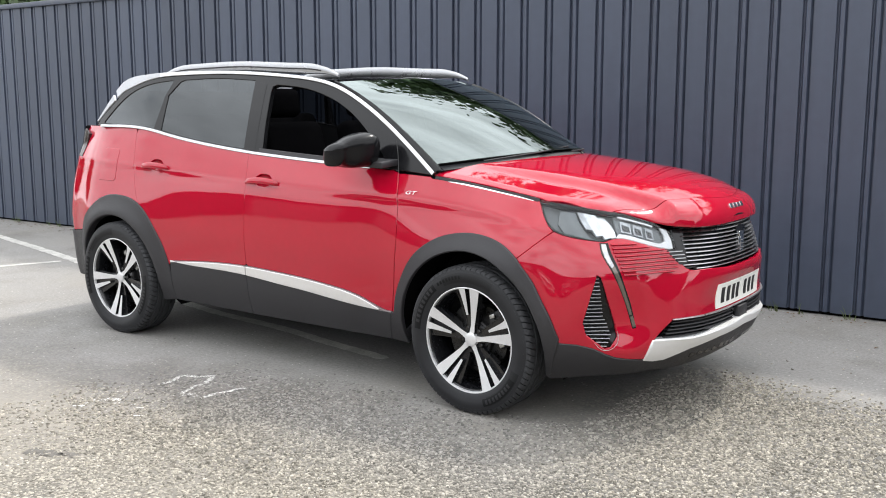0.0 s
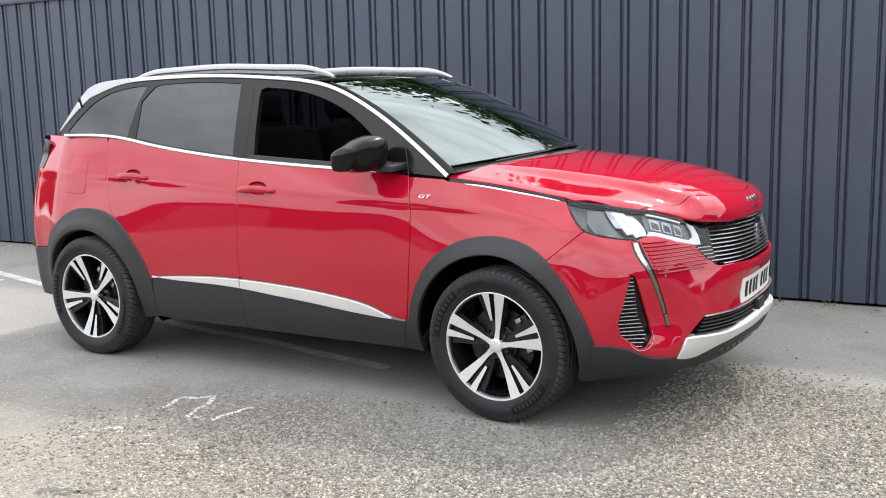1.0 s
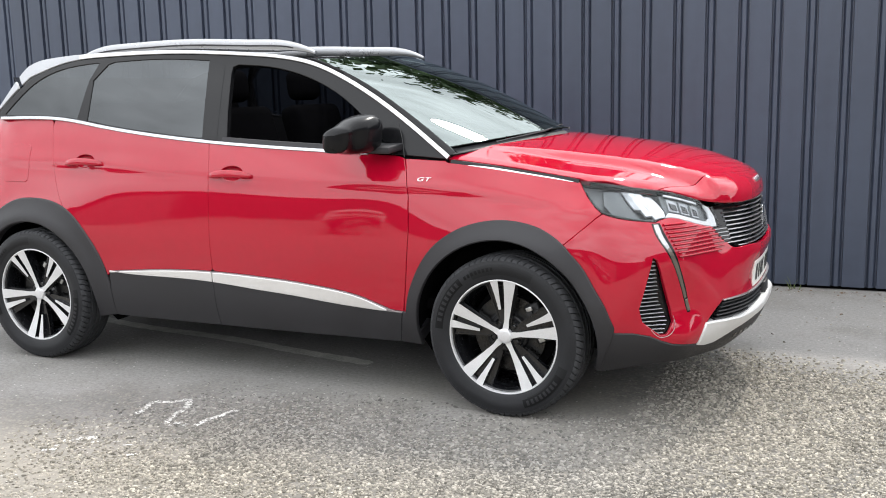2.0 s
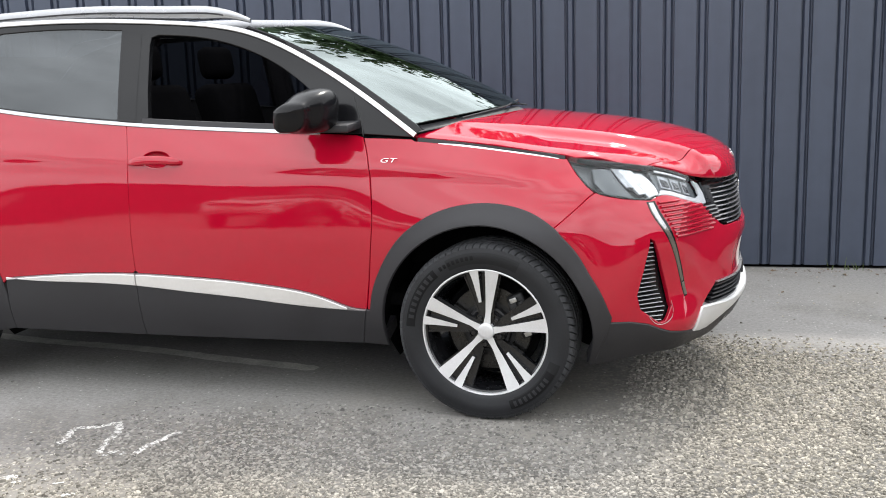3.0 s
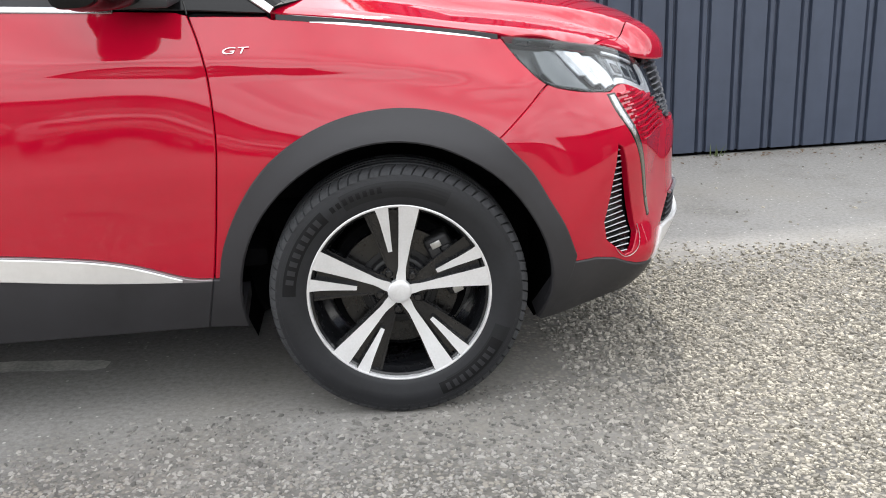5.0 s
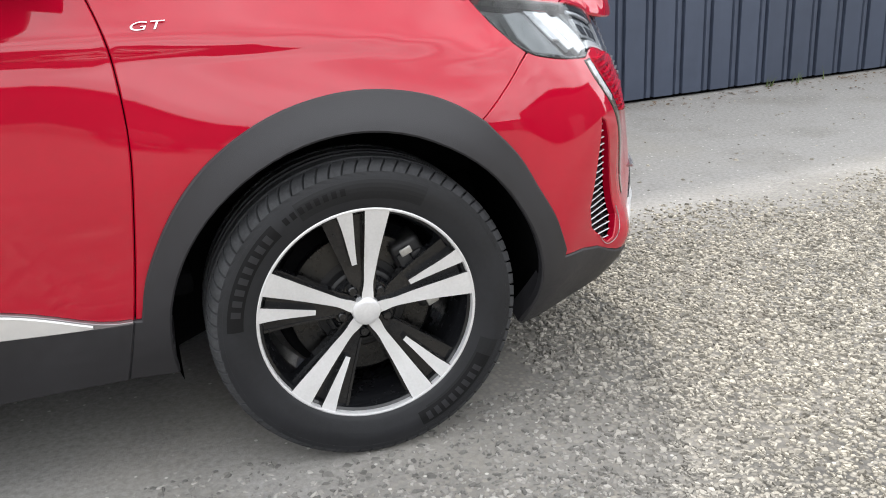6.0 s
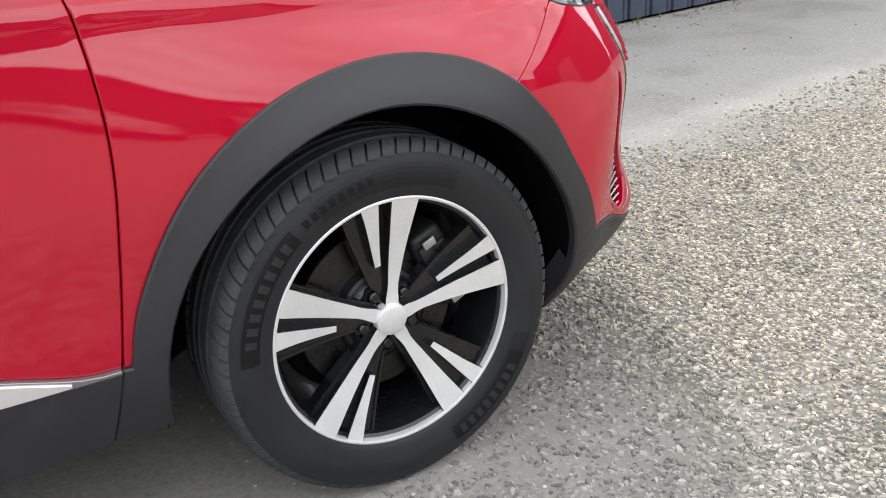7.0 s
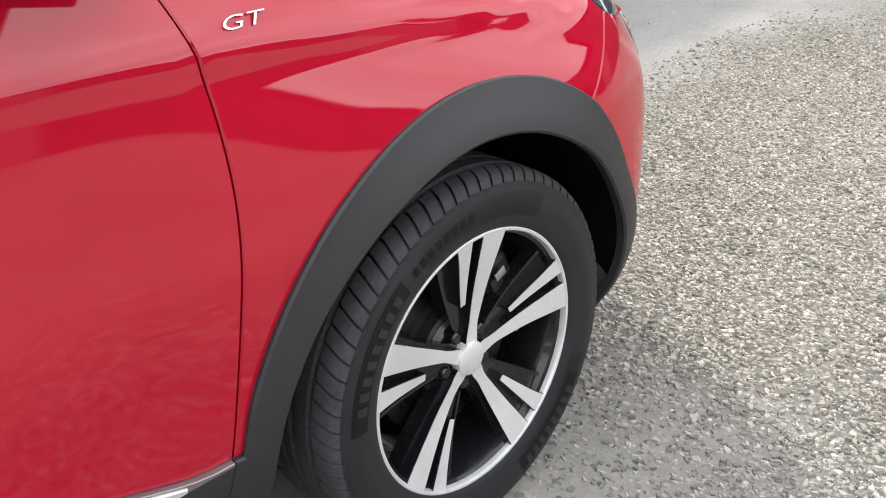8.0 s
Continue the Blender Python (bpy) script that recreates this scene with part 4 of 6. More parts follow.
both("rear_side_window", shell(REAR_WIN[::-1], glass_side, step=0.04, depth=0.004, off=-0.003, bevel=0.001), tinted_glass, CAR, "dark tinted side window")
both("quarter_window", shell(QUARTER_WIN[::-1], glass_side, step=0.04, depth=0.004, off=-0.003, bevel=0.001), tinted_glass, CAR, "dark tinted side window")
part("front_side_window", flip(shell(FRONT_WIN[::-1], glass_side, step=0.04, depth=0.004, off=-0.003, bevel=0.001)), side_glass, CAR, "closed clear side window")
for x in (-1.545,):
    both("pillar_cover", shell([(-1.500, float(belt_z(-1.5)) + 0.012), (-1.508, 1.53), (-1.588, 1.548), (-1.574, float(belt_z(-1.574)) + 0.012)][::-1], glass_side, step=0.03, off=0.005, depth=0.006), gloss_black)
both("window_seal", shell(along(belt_z, -1.47, -0.60, 0.010) + along(belt_z, -0.60, -1.47, 0.028), glass_side, step=0.03, off=0.003, depth=0.01), black_plastic)
both("door_top", shell(along(belt_z, -2.95, -0.58, -0.05) + along(belt_z, -0.58, -2.95, 0.022), glass_side, step=0.04, off=-0.03, depth=0.012), shaded_plastic)
both("frame_seam", tube([glass_side(x, z)[0] + np.array([0, -0.0015, 0]) for x, z in curve([(-0.497, 1.098), (-0.511, 1.158), (-0.529, 1.214), (-0.545, 1.252)], 0.02)], 0.0022, 6), mark_black)
both("belt_trim", shell(along(belt_z, -2.98, -0.68, -0.006) + along(belt_z, -0.68, -2.98, 0.006), glass_side, step=0.03, off=0.006, depth=0.012), trim_bright)


def trim_edge(points, wide):
    """The inner edge of a strip laid along a line."""
    out = []
    for i, (x, z) in enumerate(points):
        a, b = points[max(i - 1, 0)], points[min(i + 1, len(points) - 1)]
        d = math.hypot(b[0] - a[0], b[1] - a[1])
        w = wide(i / (len(points) - 1))
        out.append((x - (b[1] - a[1]) / d * w, z + (b[0] - a[0]) / d * w))
    return out


# grey of the rear pillar strip; on the spoiler side it paints reflected sky
pale_grey = material("pale_grey", (0.42, 0.43, 0.45), 0.35, 0.3, vary=0.06, scale=9)
ROOF_TRIM = ROOF_LINE + curve([(-2.79, 1.502), (-2.90, 1.42), (-3.02, 1.31)], 0.03)[1:]
trim_wide = spline([-3.03, -2.98, -2.88, -2.78, -2.60, -2.40, -2.2, -0.2], [0.005, 0.014, 0.040, 0.062, 0.040, 0.020, 0.016, 0.016])
outer = trim_edge(ROOF_TRIM, lambda s: -float(np.clip(trim_wide(ROOF_TRIM[round(s * (len(ROOF_TRIM) - 1))][0]), 0.004, 0.075)))
for name, x0, x1, mat, words in (("roof_trim", -0.2, -2.46, trim_bright, "bright strip along the side windows"), ("spoiler_side", -2.43, -2.86, pale_grey, "side of the roof spoiler, coloured pale grey for the sky it reflects"), ("pillar_trim", -2.865, -3.1, pale_grey, "pale grey strip beside the rear window")):
    pick = [i for i, q in enumerate(ROOF_TRIM) if x1 <= q[0] <= x0]
    both(name, shell([ROOF_TRIM[i] for i in pick] + [outer[i] for i in pick[::-1]], glass_side, step=0.02, off=0.008, depth=0.014), mat, CAR, words)
# windscreen, pillars and roof
screen_x = spline([0, 0.25, 0.5, 0.75, 1], [-0.262, -0.445, -0.665, -0.852, -1.035])
screen_z = spline([0, 0.25, 0.5, 0.75, 1], [1.112, 1.243, 1.384, 1.475, 1.545])
screen_y = spline([0, 0.5, 1], [0.745, 0.692, 0.638])
mid_x = spline([0, 0.5, 1], [0.035, -0.45, -0.905])
mid_z = spline([0, 0.5, 1], [1.163, 1.405, 1.572])


def screen(s, v):
    s, v = np.broadcast_arrays(np.asarray(s, float), np.asarray(v, float))
    s, v = s.ravel(), v.ravel()
    q = np.abs(s) ** 1.75
    return np.stack([mid_x(v) + (screen_x(v) - mid_x(v)) * q, s * screen_y(v), mid_z(v) + (screen_z(v) - mid_z(v)) * q], 1)


windscreen = part("windscreen", shell(rect(-0.985, 0.985, 0.06, 0.985), screen, step=0.05, depth=0), screen_glass, CAR, "clear greenish windscreen reflecting the sky")
part("screen_band", join(shell(rect(-0.985, 0.985, 0.93, 0.985), screen, step=0.05, depth=0, off=-0.004), shell(rect(-0.985, 0.985, 0.06, 0.10), screen, step=0.05, depth=0, off=-0.004)), mark_black, windscreen, "black printed edge band")
part("rear_mirror", box(-0.72, -0.69, -0.12, 0.12, 1.40, 1.47, 0.012), shade_black, CAR)
part("wiper_cowl", shell(rect(-0.99, 0.99, -0.06, 0.062), screen, step=0.04, off=-0.02, depth=0.02), black_plastic, CAR)
n = 14
pv, pf = [], []
pill = [q for q in ROOF_LINE if q[0] > -1.06]
lens = np.linspace(0, 1, len(pill))
for (x, z), v in zip(pill, lens):
    a = glass_side(x, z + 0.012)[0] + np.array([0, 0.004, 0])
    b = screen(-0.975, v)[0]
    m = (a + b) / 2 + np.array([0.012, -0.006, 0.010])
    pv += [a, (a + m) / 2 + np.array([0.006, -0.003, 0.003]), m, (b + m) / 2, b - np.array([0, 0, 0.004])]
for i in range(len(pill) - 1):
    pf += [[i * 5 + k, (i + 1) * 5 + k, (i + 1) * 5 + k + 1, i * 5 + k + 1] for k in range(4)]
both("windscreen_pillar", (pv, pf), gloss_black, CAR)
roof_mid = spline([-0.90, -1.05, -1.37, -1.9, -2.3, -2.53, -2.8, -3.2], [1.572, 1.597, 1.627, 1.645, 1.638, 1.622, 1.585, 1.518])


def roof_top(x, y):
    x, y = np.broadcast_arrays(np.asarray(x, float), np.asarray(y, float))
    x, y = x.ravel(), y.ravel()
    s = np.abs(y) / 0.66
    return np.stack([x, y, roof_mid(x) - 0.030 * s**2 - 0.024 * s**8], 1)


roof_front = [tuple(screen(s, 0.992)[0][:2]) for s in np.linspace(0, -0.99, 20)]
roof_side = [(x, -(float(belt_y(x)) - 0.27 * (z - float(belt_z(x))) - 0.12 * (z - float(belt_z(x))) ** 2) + 0.008) for x, z in [q for q in ROOF_LINE if q[0] < -1.03]]
roof_line = roof_front + roof_side + [(-2.95, -0.60), (-3.16, -0.55), (-3.19, -0.3), (-3.20, 0.0)]
part("roof", flip_join(shell(roof_line[::-1], roof_top, step=0.035, depth=0.03, bevel=0.006, seam=0.0)), gloss_black, CAR, "gloss black roof panel with rear spoiler")
# pillar behind the quarter window and tailgate
fin = []
for (x, z) in curve([(-2.79, 1.502), (-2.90, 1.42), (-3.03, 1.295)], 0.03):
    fin.append(glass_side(x, z)[0])
back = [Vector((-3.10, -0.52, 1.51)), Vector((-3.12, -0.47, 1.40)), Vector((-3.16, -0.45, 1.285))]
back = curve([tuple(b) for b in back], 0.03)
k = min(len(fin), len(back))
fin = [fin[int(i * (len(fin) - 1) / (k - 1))] for i in range(k)]
back = [back[int(i * (len(back) - 1) / (k - 1))] for i in range(k)]
both("rear_pillar", (fin + [np.array(b) for b in back], [[i, k + i, k + i + 1, i + 1] for i in range(k - 1)]), gloss_black, CAR)
tg = [Vector((-3.12, 0, 1.51)), Vector((-3.17, 0, 1.40)), Vector((-3.26, 0, 1.285))]
gv = []
for i, w in enumerate((0.52, 0.47, 0.45)):
    for s in np.linspace(-1, 1, 9):
        gv.append((tg[i].x + (0.02, 0.05, 0.10)[i] * s * s, w * s, tg[i].z))
part("rear_window", (gv, [[i * 9 + j, i * 9 + j + 1, (i + 1) * 9 + j + 1, (i + 1) * 9 + j] for i in range(2) for j in range(8)]), tinted_glass, CAR)
tail_top = [tuple(body(u, 1.283)[0]) for u in np.linspace(-3.02, TAIL, 24)]
tv = tail_top + [(v[0], -v[1], v[2]) for v in tail_top[::-1]]
part("tailgate_top", ([(x, y, 1.284) for x, y, z in tv], [list(range(len(tv)))]), gloss_black, CAR)
# roof rails
for side in (-1, 1):
    path = curve([(-1.035, 0.598 * side, 1.588), (-1.10, 0.600 * side, 1.613), (-1.35, 0.603 * side, 1.642), (-1.76, 0.603 * side, 1.660), (-2.15, 0.600 * side, 1.655), (-2.42, 0.592 * side, 1.632), (-2.52, 0.585 * side, 1.605)], 0.03)
    path = [(x, y, z - 0.010) for x, y, z in path]
    slim = [min(1.0, 0.30 + 0.70 * min(i, len(path) - 1 - i) / 7) for i in range(len(path))]
    rail = part("roof_rail", sweep(path, [Vector((0, 0.5 + 0.5 * k, 0)) for k in slim], [Vector((0, 0, k)) for k in slim], [(q, w - 0.013) for q, w in oval(0.014, 0.030, 16, 3.0)]), satin_silver, CAR, "satin silver roof rail")
    part("rail_groove", sweep([(x, y + 0.0152 * side * k, z - 0.014) for (x, y, z), k in zip(path[4:-4], slim[4:-4])], [Vector((0, 1, 0))] * (len(path) - 8), [Vector((0, 0, 1))] * (len(path) - 8), oval(0.0015, 0.0042, 6)), black_plastic, rail)
# sill trim and claddings
for x0, x1, tip in ((-0.4945, -1.509, -0.574), (-1.516, -2.148, -1.516)):
    edge = both("sill_trim", shell(along(sill_low, x1, x0) + along(sill_top, x0, x1, -0.001), body, step=0.02, off=0.010, depth=0.02, bevel=0.001), sill_edge, CAR, "grey-edged bright strip along the lower door")
    for base, turn in zip(edge, (lambda q: q, flip)):
        part("trim_face", turn(shell(along(sill_low, x1, tip, 0.003) + along(sill_top, tip, x1, -0.006), body, step=0.02, off=0.014, depth=0.01, bevel=0.002)), sill_silver, base, "bright silver face")


def cladding(loop, off=0.010, step=0.02, holes=(), bevel=0.005):
    return shell(loop, body, holes, step=step, off=off, depth=0.03, bevel=bevel)


low_z = spline([-2.3, -1.5, -0.5, -0.35], [0.275, 0.268, 0.268, 0.268])
for x0, x1 in ((-0.4945, -1.508), (-1.513, -2.16)):
    top = [(x, float(sill_low(x)) - 0.002) if x > -2.12 else (x, 0.505) for x in np.linspace(max(x1, -2.15), x0, 30)]
    lower = along(low_z, x1, x0 - (0.030 if x0 > -1 else 0.0))
    both("door_cladding", cladding(lower + top[::-1], 0.010), black_plastic)
both("sill", shell([(-2.2, 0.270), (-0.42, 0.270), (-0.42, 0.32), (-2.2, 0.32)], body, step=0.04, off=-0.012, depth=0.10), black_plastic)


def arch_ring(cx, r0, cz=0.347):
    return [(cx + r0 * math.cos(a), cz + r0 * math.sin(a)) for a in np.linspace(math.pi + 0.20, -0.25, 44)]


inner = arch_ring(-0.004, 0.421)
arch_out = [(x + 0.0045 * x / math.hypot(x, z - 0.38), z + 0.0045 * (z - 0.38) / math.hypot(x, z - 0.38)) for x, z in FRONT_ARCH + BUMPER_ARCH[1:-1]]
front_clad = [(-0.518, 0.268), (-0.489, 0.4095), (-0.474, 0.4095)] + [q for q in arch_out if q[1] > 0.42] + [(0.466, 0.38), (0.450, 0.33), (0.432, 0.26)] + inner[::-1]
puff = lambda cx: (lambda u, z: 0.008 + 0.014 * np.exp(-((np.hypot(u - cx, z - 0.347) - 0.415) / 0.05) ** 2) * np.clip((z - 0.30) / 0.22, 0, 1))
both("arch_cladding", shell(front_clad[::-1], body, step=0.014, off=puff(0.0), depth=0.02, bevel=0.004), black_plastic, CAR, "grained black wheel arch trim")
inner_r = arch_ring(-2.675, 0.398, 0.352)
rear_clad = [(-2.165, 0.275)] + REAR_ARCH + [(-3.10, 0.30)] + inner_r
both("arch_cladding", shell(rear_clad[::-1], body, step=0.016, off=puff(-2.675), depth=0.05, bevel=0.006), black_plastic, CAR, "grained black wheel arch trim")
# wheel housings and underside, near-black: their shade is in the colour
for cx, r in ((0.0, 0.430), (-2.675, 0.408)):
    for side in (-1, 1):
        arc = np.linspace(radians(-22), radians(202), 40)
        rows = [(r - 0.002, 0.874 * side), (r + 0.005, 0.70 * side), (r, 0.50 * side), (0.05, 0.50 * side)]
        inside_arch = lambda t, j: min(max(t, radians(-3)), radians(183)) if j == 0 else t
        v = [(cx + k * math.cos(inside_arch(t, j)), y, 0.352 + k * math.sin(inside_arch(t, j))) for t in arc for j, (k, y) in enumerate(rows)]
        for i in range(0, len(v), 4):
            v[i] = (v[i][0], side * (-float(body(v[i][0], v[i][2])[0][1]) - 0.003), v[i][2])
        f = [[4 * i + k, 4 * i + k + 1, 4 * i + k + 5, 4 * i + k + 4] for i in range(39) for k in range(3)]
        part("wheel_housing", (v, f), shade_black, CAR)
part("underbody", join(box(-3.35, 0.80, -0.49, 0.49, 0.28, 0.42, 0.03), box(-2.20, -0.46, -0.80, 0.80, 0.29, 0.42, 0.03)), shade_black, CAR)
lining_line = [(-0.43, 0.42), (-0.43, 1.05)] + along(belt_z, -0.5, -3.3, 0.010) + [(-3.3, 0.9), (-3.14, 0.80), (-2.16, 0.80), (-2.14, 0.42)]
both("door_lining", shell(lining_line[::-1], body, step=0.06, off=-0.046, depth=0), shaded_plastic, CAR)
nose_line = [(-0.43, 0.86), (0.45, 0.86), (0.60, 0.80), (1.5447, 0.66), (1.5447, 0.30), (0.52, 0.30), (0.45, 0.6), (0.30, 0.76), (-0.43, 0.80)]
part("front_carrier", flip_join(shell(nose_line[::-1], body, step=0.06, off=-0.06, depth=0, seam=0.0)), shade_black, CAR)
part("engine_cover", box(-0.40, 0.62, -0.60, 0.60, 0.55, 0.84, 0.05), shade_black, CAR)
# cabin, its surfaces darkened in colour to carry the shade indoors
part("boot_trim", box(-3.27, -3.24, -0.66, 0.66, 0.55, 1.282, 0.01), shade_black, CAR)
part("cabin_floor", box(-3.2, -0.35, -0.72, 0.72, 0.40, 0.46, 0.02), shade_black, CAR)
part("headliner", flip_join(shell([(-1.02, 0.0), (-2.95, 0.0), (-2.9, -0.55), (-1.1, -0.57)], roof_top, step=0.1, off=-0.045, depth=0, seam=0.0)), shade_black, CAR)


def seat(x, y, wide):
    bottom = box(x - 0.25, x + 0.27, y - wide, y + wide, 0.62, 0.80, 0.06, 3)
    back = moved(box(-0.07, 0.07, -wide, wide, 0, 0.62, 0.055, 3), Matrix.Translation((x - 0.24, y, 0.72)) @ pose(0, 0, 0, 0, -16, 0))
    head = moved(box(-0.05, 0.05, -0.13, 0.13, 0.0, 0.17, 0.045, 3), Matrix.Translation((x - 0.43, y, 1.345)) @ pose(0, 0, 0, 0, -8, 0))
    part("seat_cushion", join(bottom, box(x - 0.2, x + 0.2, y - wide + 0.05, y + wide - 0.05, 0.45, 0.63)), shaded_cloth, CAR)
    part("seat_back", back, shaded_cloth, CAR)
    part("head_restraint", head, shaded_cloth, CAR)


for y in (-0.36, 0.36):
    seat(-1.28, y, 0.25)
part("rear_bench", join(box(-2.25, -1.80, -0.62, 0.62, 0.62, 0.80, 0.06), moved(box(-0.08, 0.08, -0.62, 0.62, 0, 0.66, 0.05), Matrix.Translation((-2.25, 0, 0.72)) @ pose(0, 0, 0, 0, -18, 0))), shaded_cloth, CAR)
part("dashboard", join(box(-0.62, -0.20, -0.70, 0.70, 0.70, 1.03, 0.07, 3), box(-0.60, -0.10, -0.66, 0.66, 0.98, 1.075, 0.04, 3)), shaded_plastic, CAR)
wheel_ring = moved(lathe([(0.165 + 0.015 * math.cos(a), 0.015 * math.sin(a)) for a in np.linspace(0, 2 * math.pi, 10, endpoint=False)], 40, True), Matrix.Translation((-0.80, -0.36, 1.0)) @ pose(0, 0, 0, 0, 22, 0) @ pose(0, 0, 0, 0, 0, 90))
steer = part("steering_wheel", wheel_ring, shaded_plastic, CAR)
part("wheel_hub", moved(box(-0.02, 0.02, -0.15, 0.15, -0.035, 0.035, 0.012), Matrix.Translation((-0.80, -0.36, 1.0)) @ pose(0, 0, 0, 0, 22, 0)), satin_silver, steer)
# wipers
for y0, y1 in ((-0.52, 0.10), (0.05, 0.62)):
    a, b = screen(y0 / 0.72, 0.030)[0] + np.array([0.006, 0, 0.004]), screen(y1 / 0.72, 0.075)[0] + np.array([0.006, 0, 0.004])
    m = screen((y0 + y1) / 1.44, 0.045)[0] + np.array([0.008, 0, 0.005])
    part("wiper", tube([a, m, b], 0.004, 6), black_plastic, CAR)

# door mirrors


mirror_up = spline([0, 0.12, 0.35, 0.6, 0.85, 0.96, 1], [0.056, 0.080, 0.087, 0.070, 0.040, 0.020, 0.004])
mirror_down = spline([0, 0.12, 0.35, 0.6, 0.85, 0.96, 1], [0.045, 0.072, 0.083, 0.082, 0.072, 0.056, 0.02])
mirror_deep = spline([0, 0.12, 0.35, 0.6, 0.85, 0.96, 1], [0.060, 0.088, 0.102, 0.096, 0.076, 0.055, 0.02])


def mirror_head():
    """A rounded wedge: domed face ahead, flat towards the rear, pointed at its outer end."""
    verts, faces = [], []
    ny, na = 26, 36
    for i in range(ny + 1):
        s = i / ny
        y = -0.795 - 0.240 * s
        cx = -0.655 - 0.070 * s
        for k in range(na):
            a = 2 * math.pi * (k + 0.5) / na
            c, w = math.cos(a), math.sin(a)
            if c > 0:
                px, pz = abs(c) ** 0.72 * float(mirror_deep(s)), abs(w) ** (0.85 if w > 0 else 0.6)
            else:
                px, pz = -0.62 * abs(c) ** 0.5 * float(mirror_deep(s)), abs(w) ** 0.5 if w < 0 else abs(w) ** 0.6 * (1 - 0.22 * abs(c))
            pz = math.copysign(pz, w) * float(mirror_up(s) if w > 0 else mirror_down(s))
            verts.append((cx + px + (0.022 * w if w > 0 else 0), y, 1.203 + pz))
    for i in range(ny):
        for k in range(na):
            j = (k + 1) % na
            faces.append([i * na + k, (i + 1) * na + k, (i + 1) * na + j, i * na + j])
    faces += [list(range(na)), [ny * na + k for k in range(na)][::-1]]
    return verts, faces


mh = mirror_head()
for side in (0, 1):
    turn = flip if side else (lambda q: q)
    cap = [f for f in mh[1] if sum(mh[0][i][2] for i in f) / len(f) > 1.200]
    low = [f for f in mh[1] if sum(mh[0][i][2] for i in f) / len(f) <= 1.200]
    head = part("door_mirror", turn((mh[0], cap)), mirror_black, CAR, "gloss black door mirror on a black foot")
    part("mirror_base", turn((mh[0], low)), mirror_black, head)
    foot = moved(box(-0.075, 0.075, -0.065, 0.055, -0.015, 0.015, 0.006, 2), Matrix.Translation((-0.590, -0.790, 1.140)) @ pose(0, 0, 0, 6, 0, -8))
    part("mirror_foot", turn(foot), black_plastic, head)
    gl = moved(box(-0.003, 0.003, -0.085, 0.085, -0.050, 0.046, 0.002), Matrix.Translation((-0.732, -0.905, 1.196)) @ pose(0, 0, 0, 0, 0, 14))
    part("mirror_glass", turn(gl), chrome, head)

# wheels


def tyre_mesh():
    """Tread with four grooves, shoulder cuts and round sidewalls; the outer side faces -y."""
    half = [(-0.094, 0.244), (-0.100, 0.252), (-0.104, 0.262), (-0.106, 0.270), (-0.1105, 0.284), (-0.1125, 0.297), (-0.1115, 0.308), (-0.1095, 0.318), (-0.1078, 0.3245), (-0.1055, 0.3315), (-0.1015, 0.3385), (-0.0955, 0.3442), (-0.087, 0.3482), (-0.076, 0.3503), (-0.062, 0.3510), (-0.0605, 0.3435), (-0.0505, 0.3435), (-0.049, 0.3514), (-0.022, 0.3517), (-0.0205, 0.3435), (-0.0085, 0.3435), (-0.007, 0.3517)]
    prof = half + [(-y, r) for y, r in half[::-1]]
    pitch, at, cut = 74, (0.0, 0.03, 0.15, 0.18, 0.58), (0, 1, 1, 0, 0)
    per = len(at)
    n, m = pitch * per, len(prof)
    verts, wall, tread = [], [], []
    for i in range(n):
        k = i % per
        for y, r in prof:
            a = 2 * math.pi * (i // per + at[k]) / pitch
            if 0.050 < abs(y) < 0.1075 and r > 0.330:
                a += 0.055 * (max(abs(y) - 0.05, 0) / 0.05) ** 1.5
                r -= 0.0095 * cut[k]
            verts.append((r * math.cos(a), y, r * math.sin(a)))
    for i in range(n):
        j = (i + 1) % n
        for k in range(m - 1):
            (wall, tread)[9 <= k < m - 10].append([i * m + k, i * m + k + 1, j * m + k + 1, j * m + k])
    return (verts, wall), (verts, tread)


def ribbon(r0, r1, a0, a1, y0, y1, thick=0.0012):
    """A raised patch on the sidewall between two radii and two angles (degrees)."""
    n = max(2, int(abs(a1 - a0) / 2))
    verts, faces = [], []
    for i in range(n + 1):
        a = radians(a0 + (a1 - a0) * i / n)
        for r, y in ((r0, y0), (r1, y1)):
            verts.append((r * math.cos(a), y - thick, r * math.sin(a)))
    for i in range(n):
        faces.append([2 * i, 2 * i + 1, 2 * i + 3, 2 * i + 2])
    return verts, faces


wall_y = spline([0.262, 0.270, 0.284, 0.297, 0.308, 0.318, 0.3245], [-0.104, -0.106, -0.1105, -0.1125, -0.1115, -0.108, -0.1045])


def patch(r0, r1, a0, a1, lift):
    rs = np.linspace(r0, r1, 6)
    return join(*[ribbon(p, q, a0, a1, float(wall_y(p)), float(wall_y(q)), lift) for p, q in zip(rs[:-1], rs[1:])])


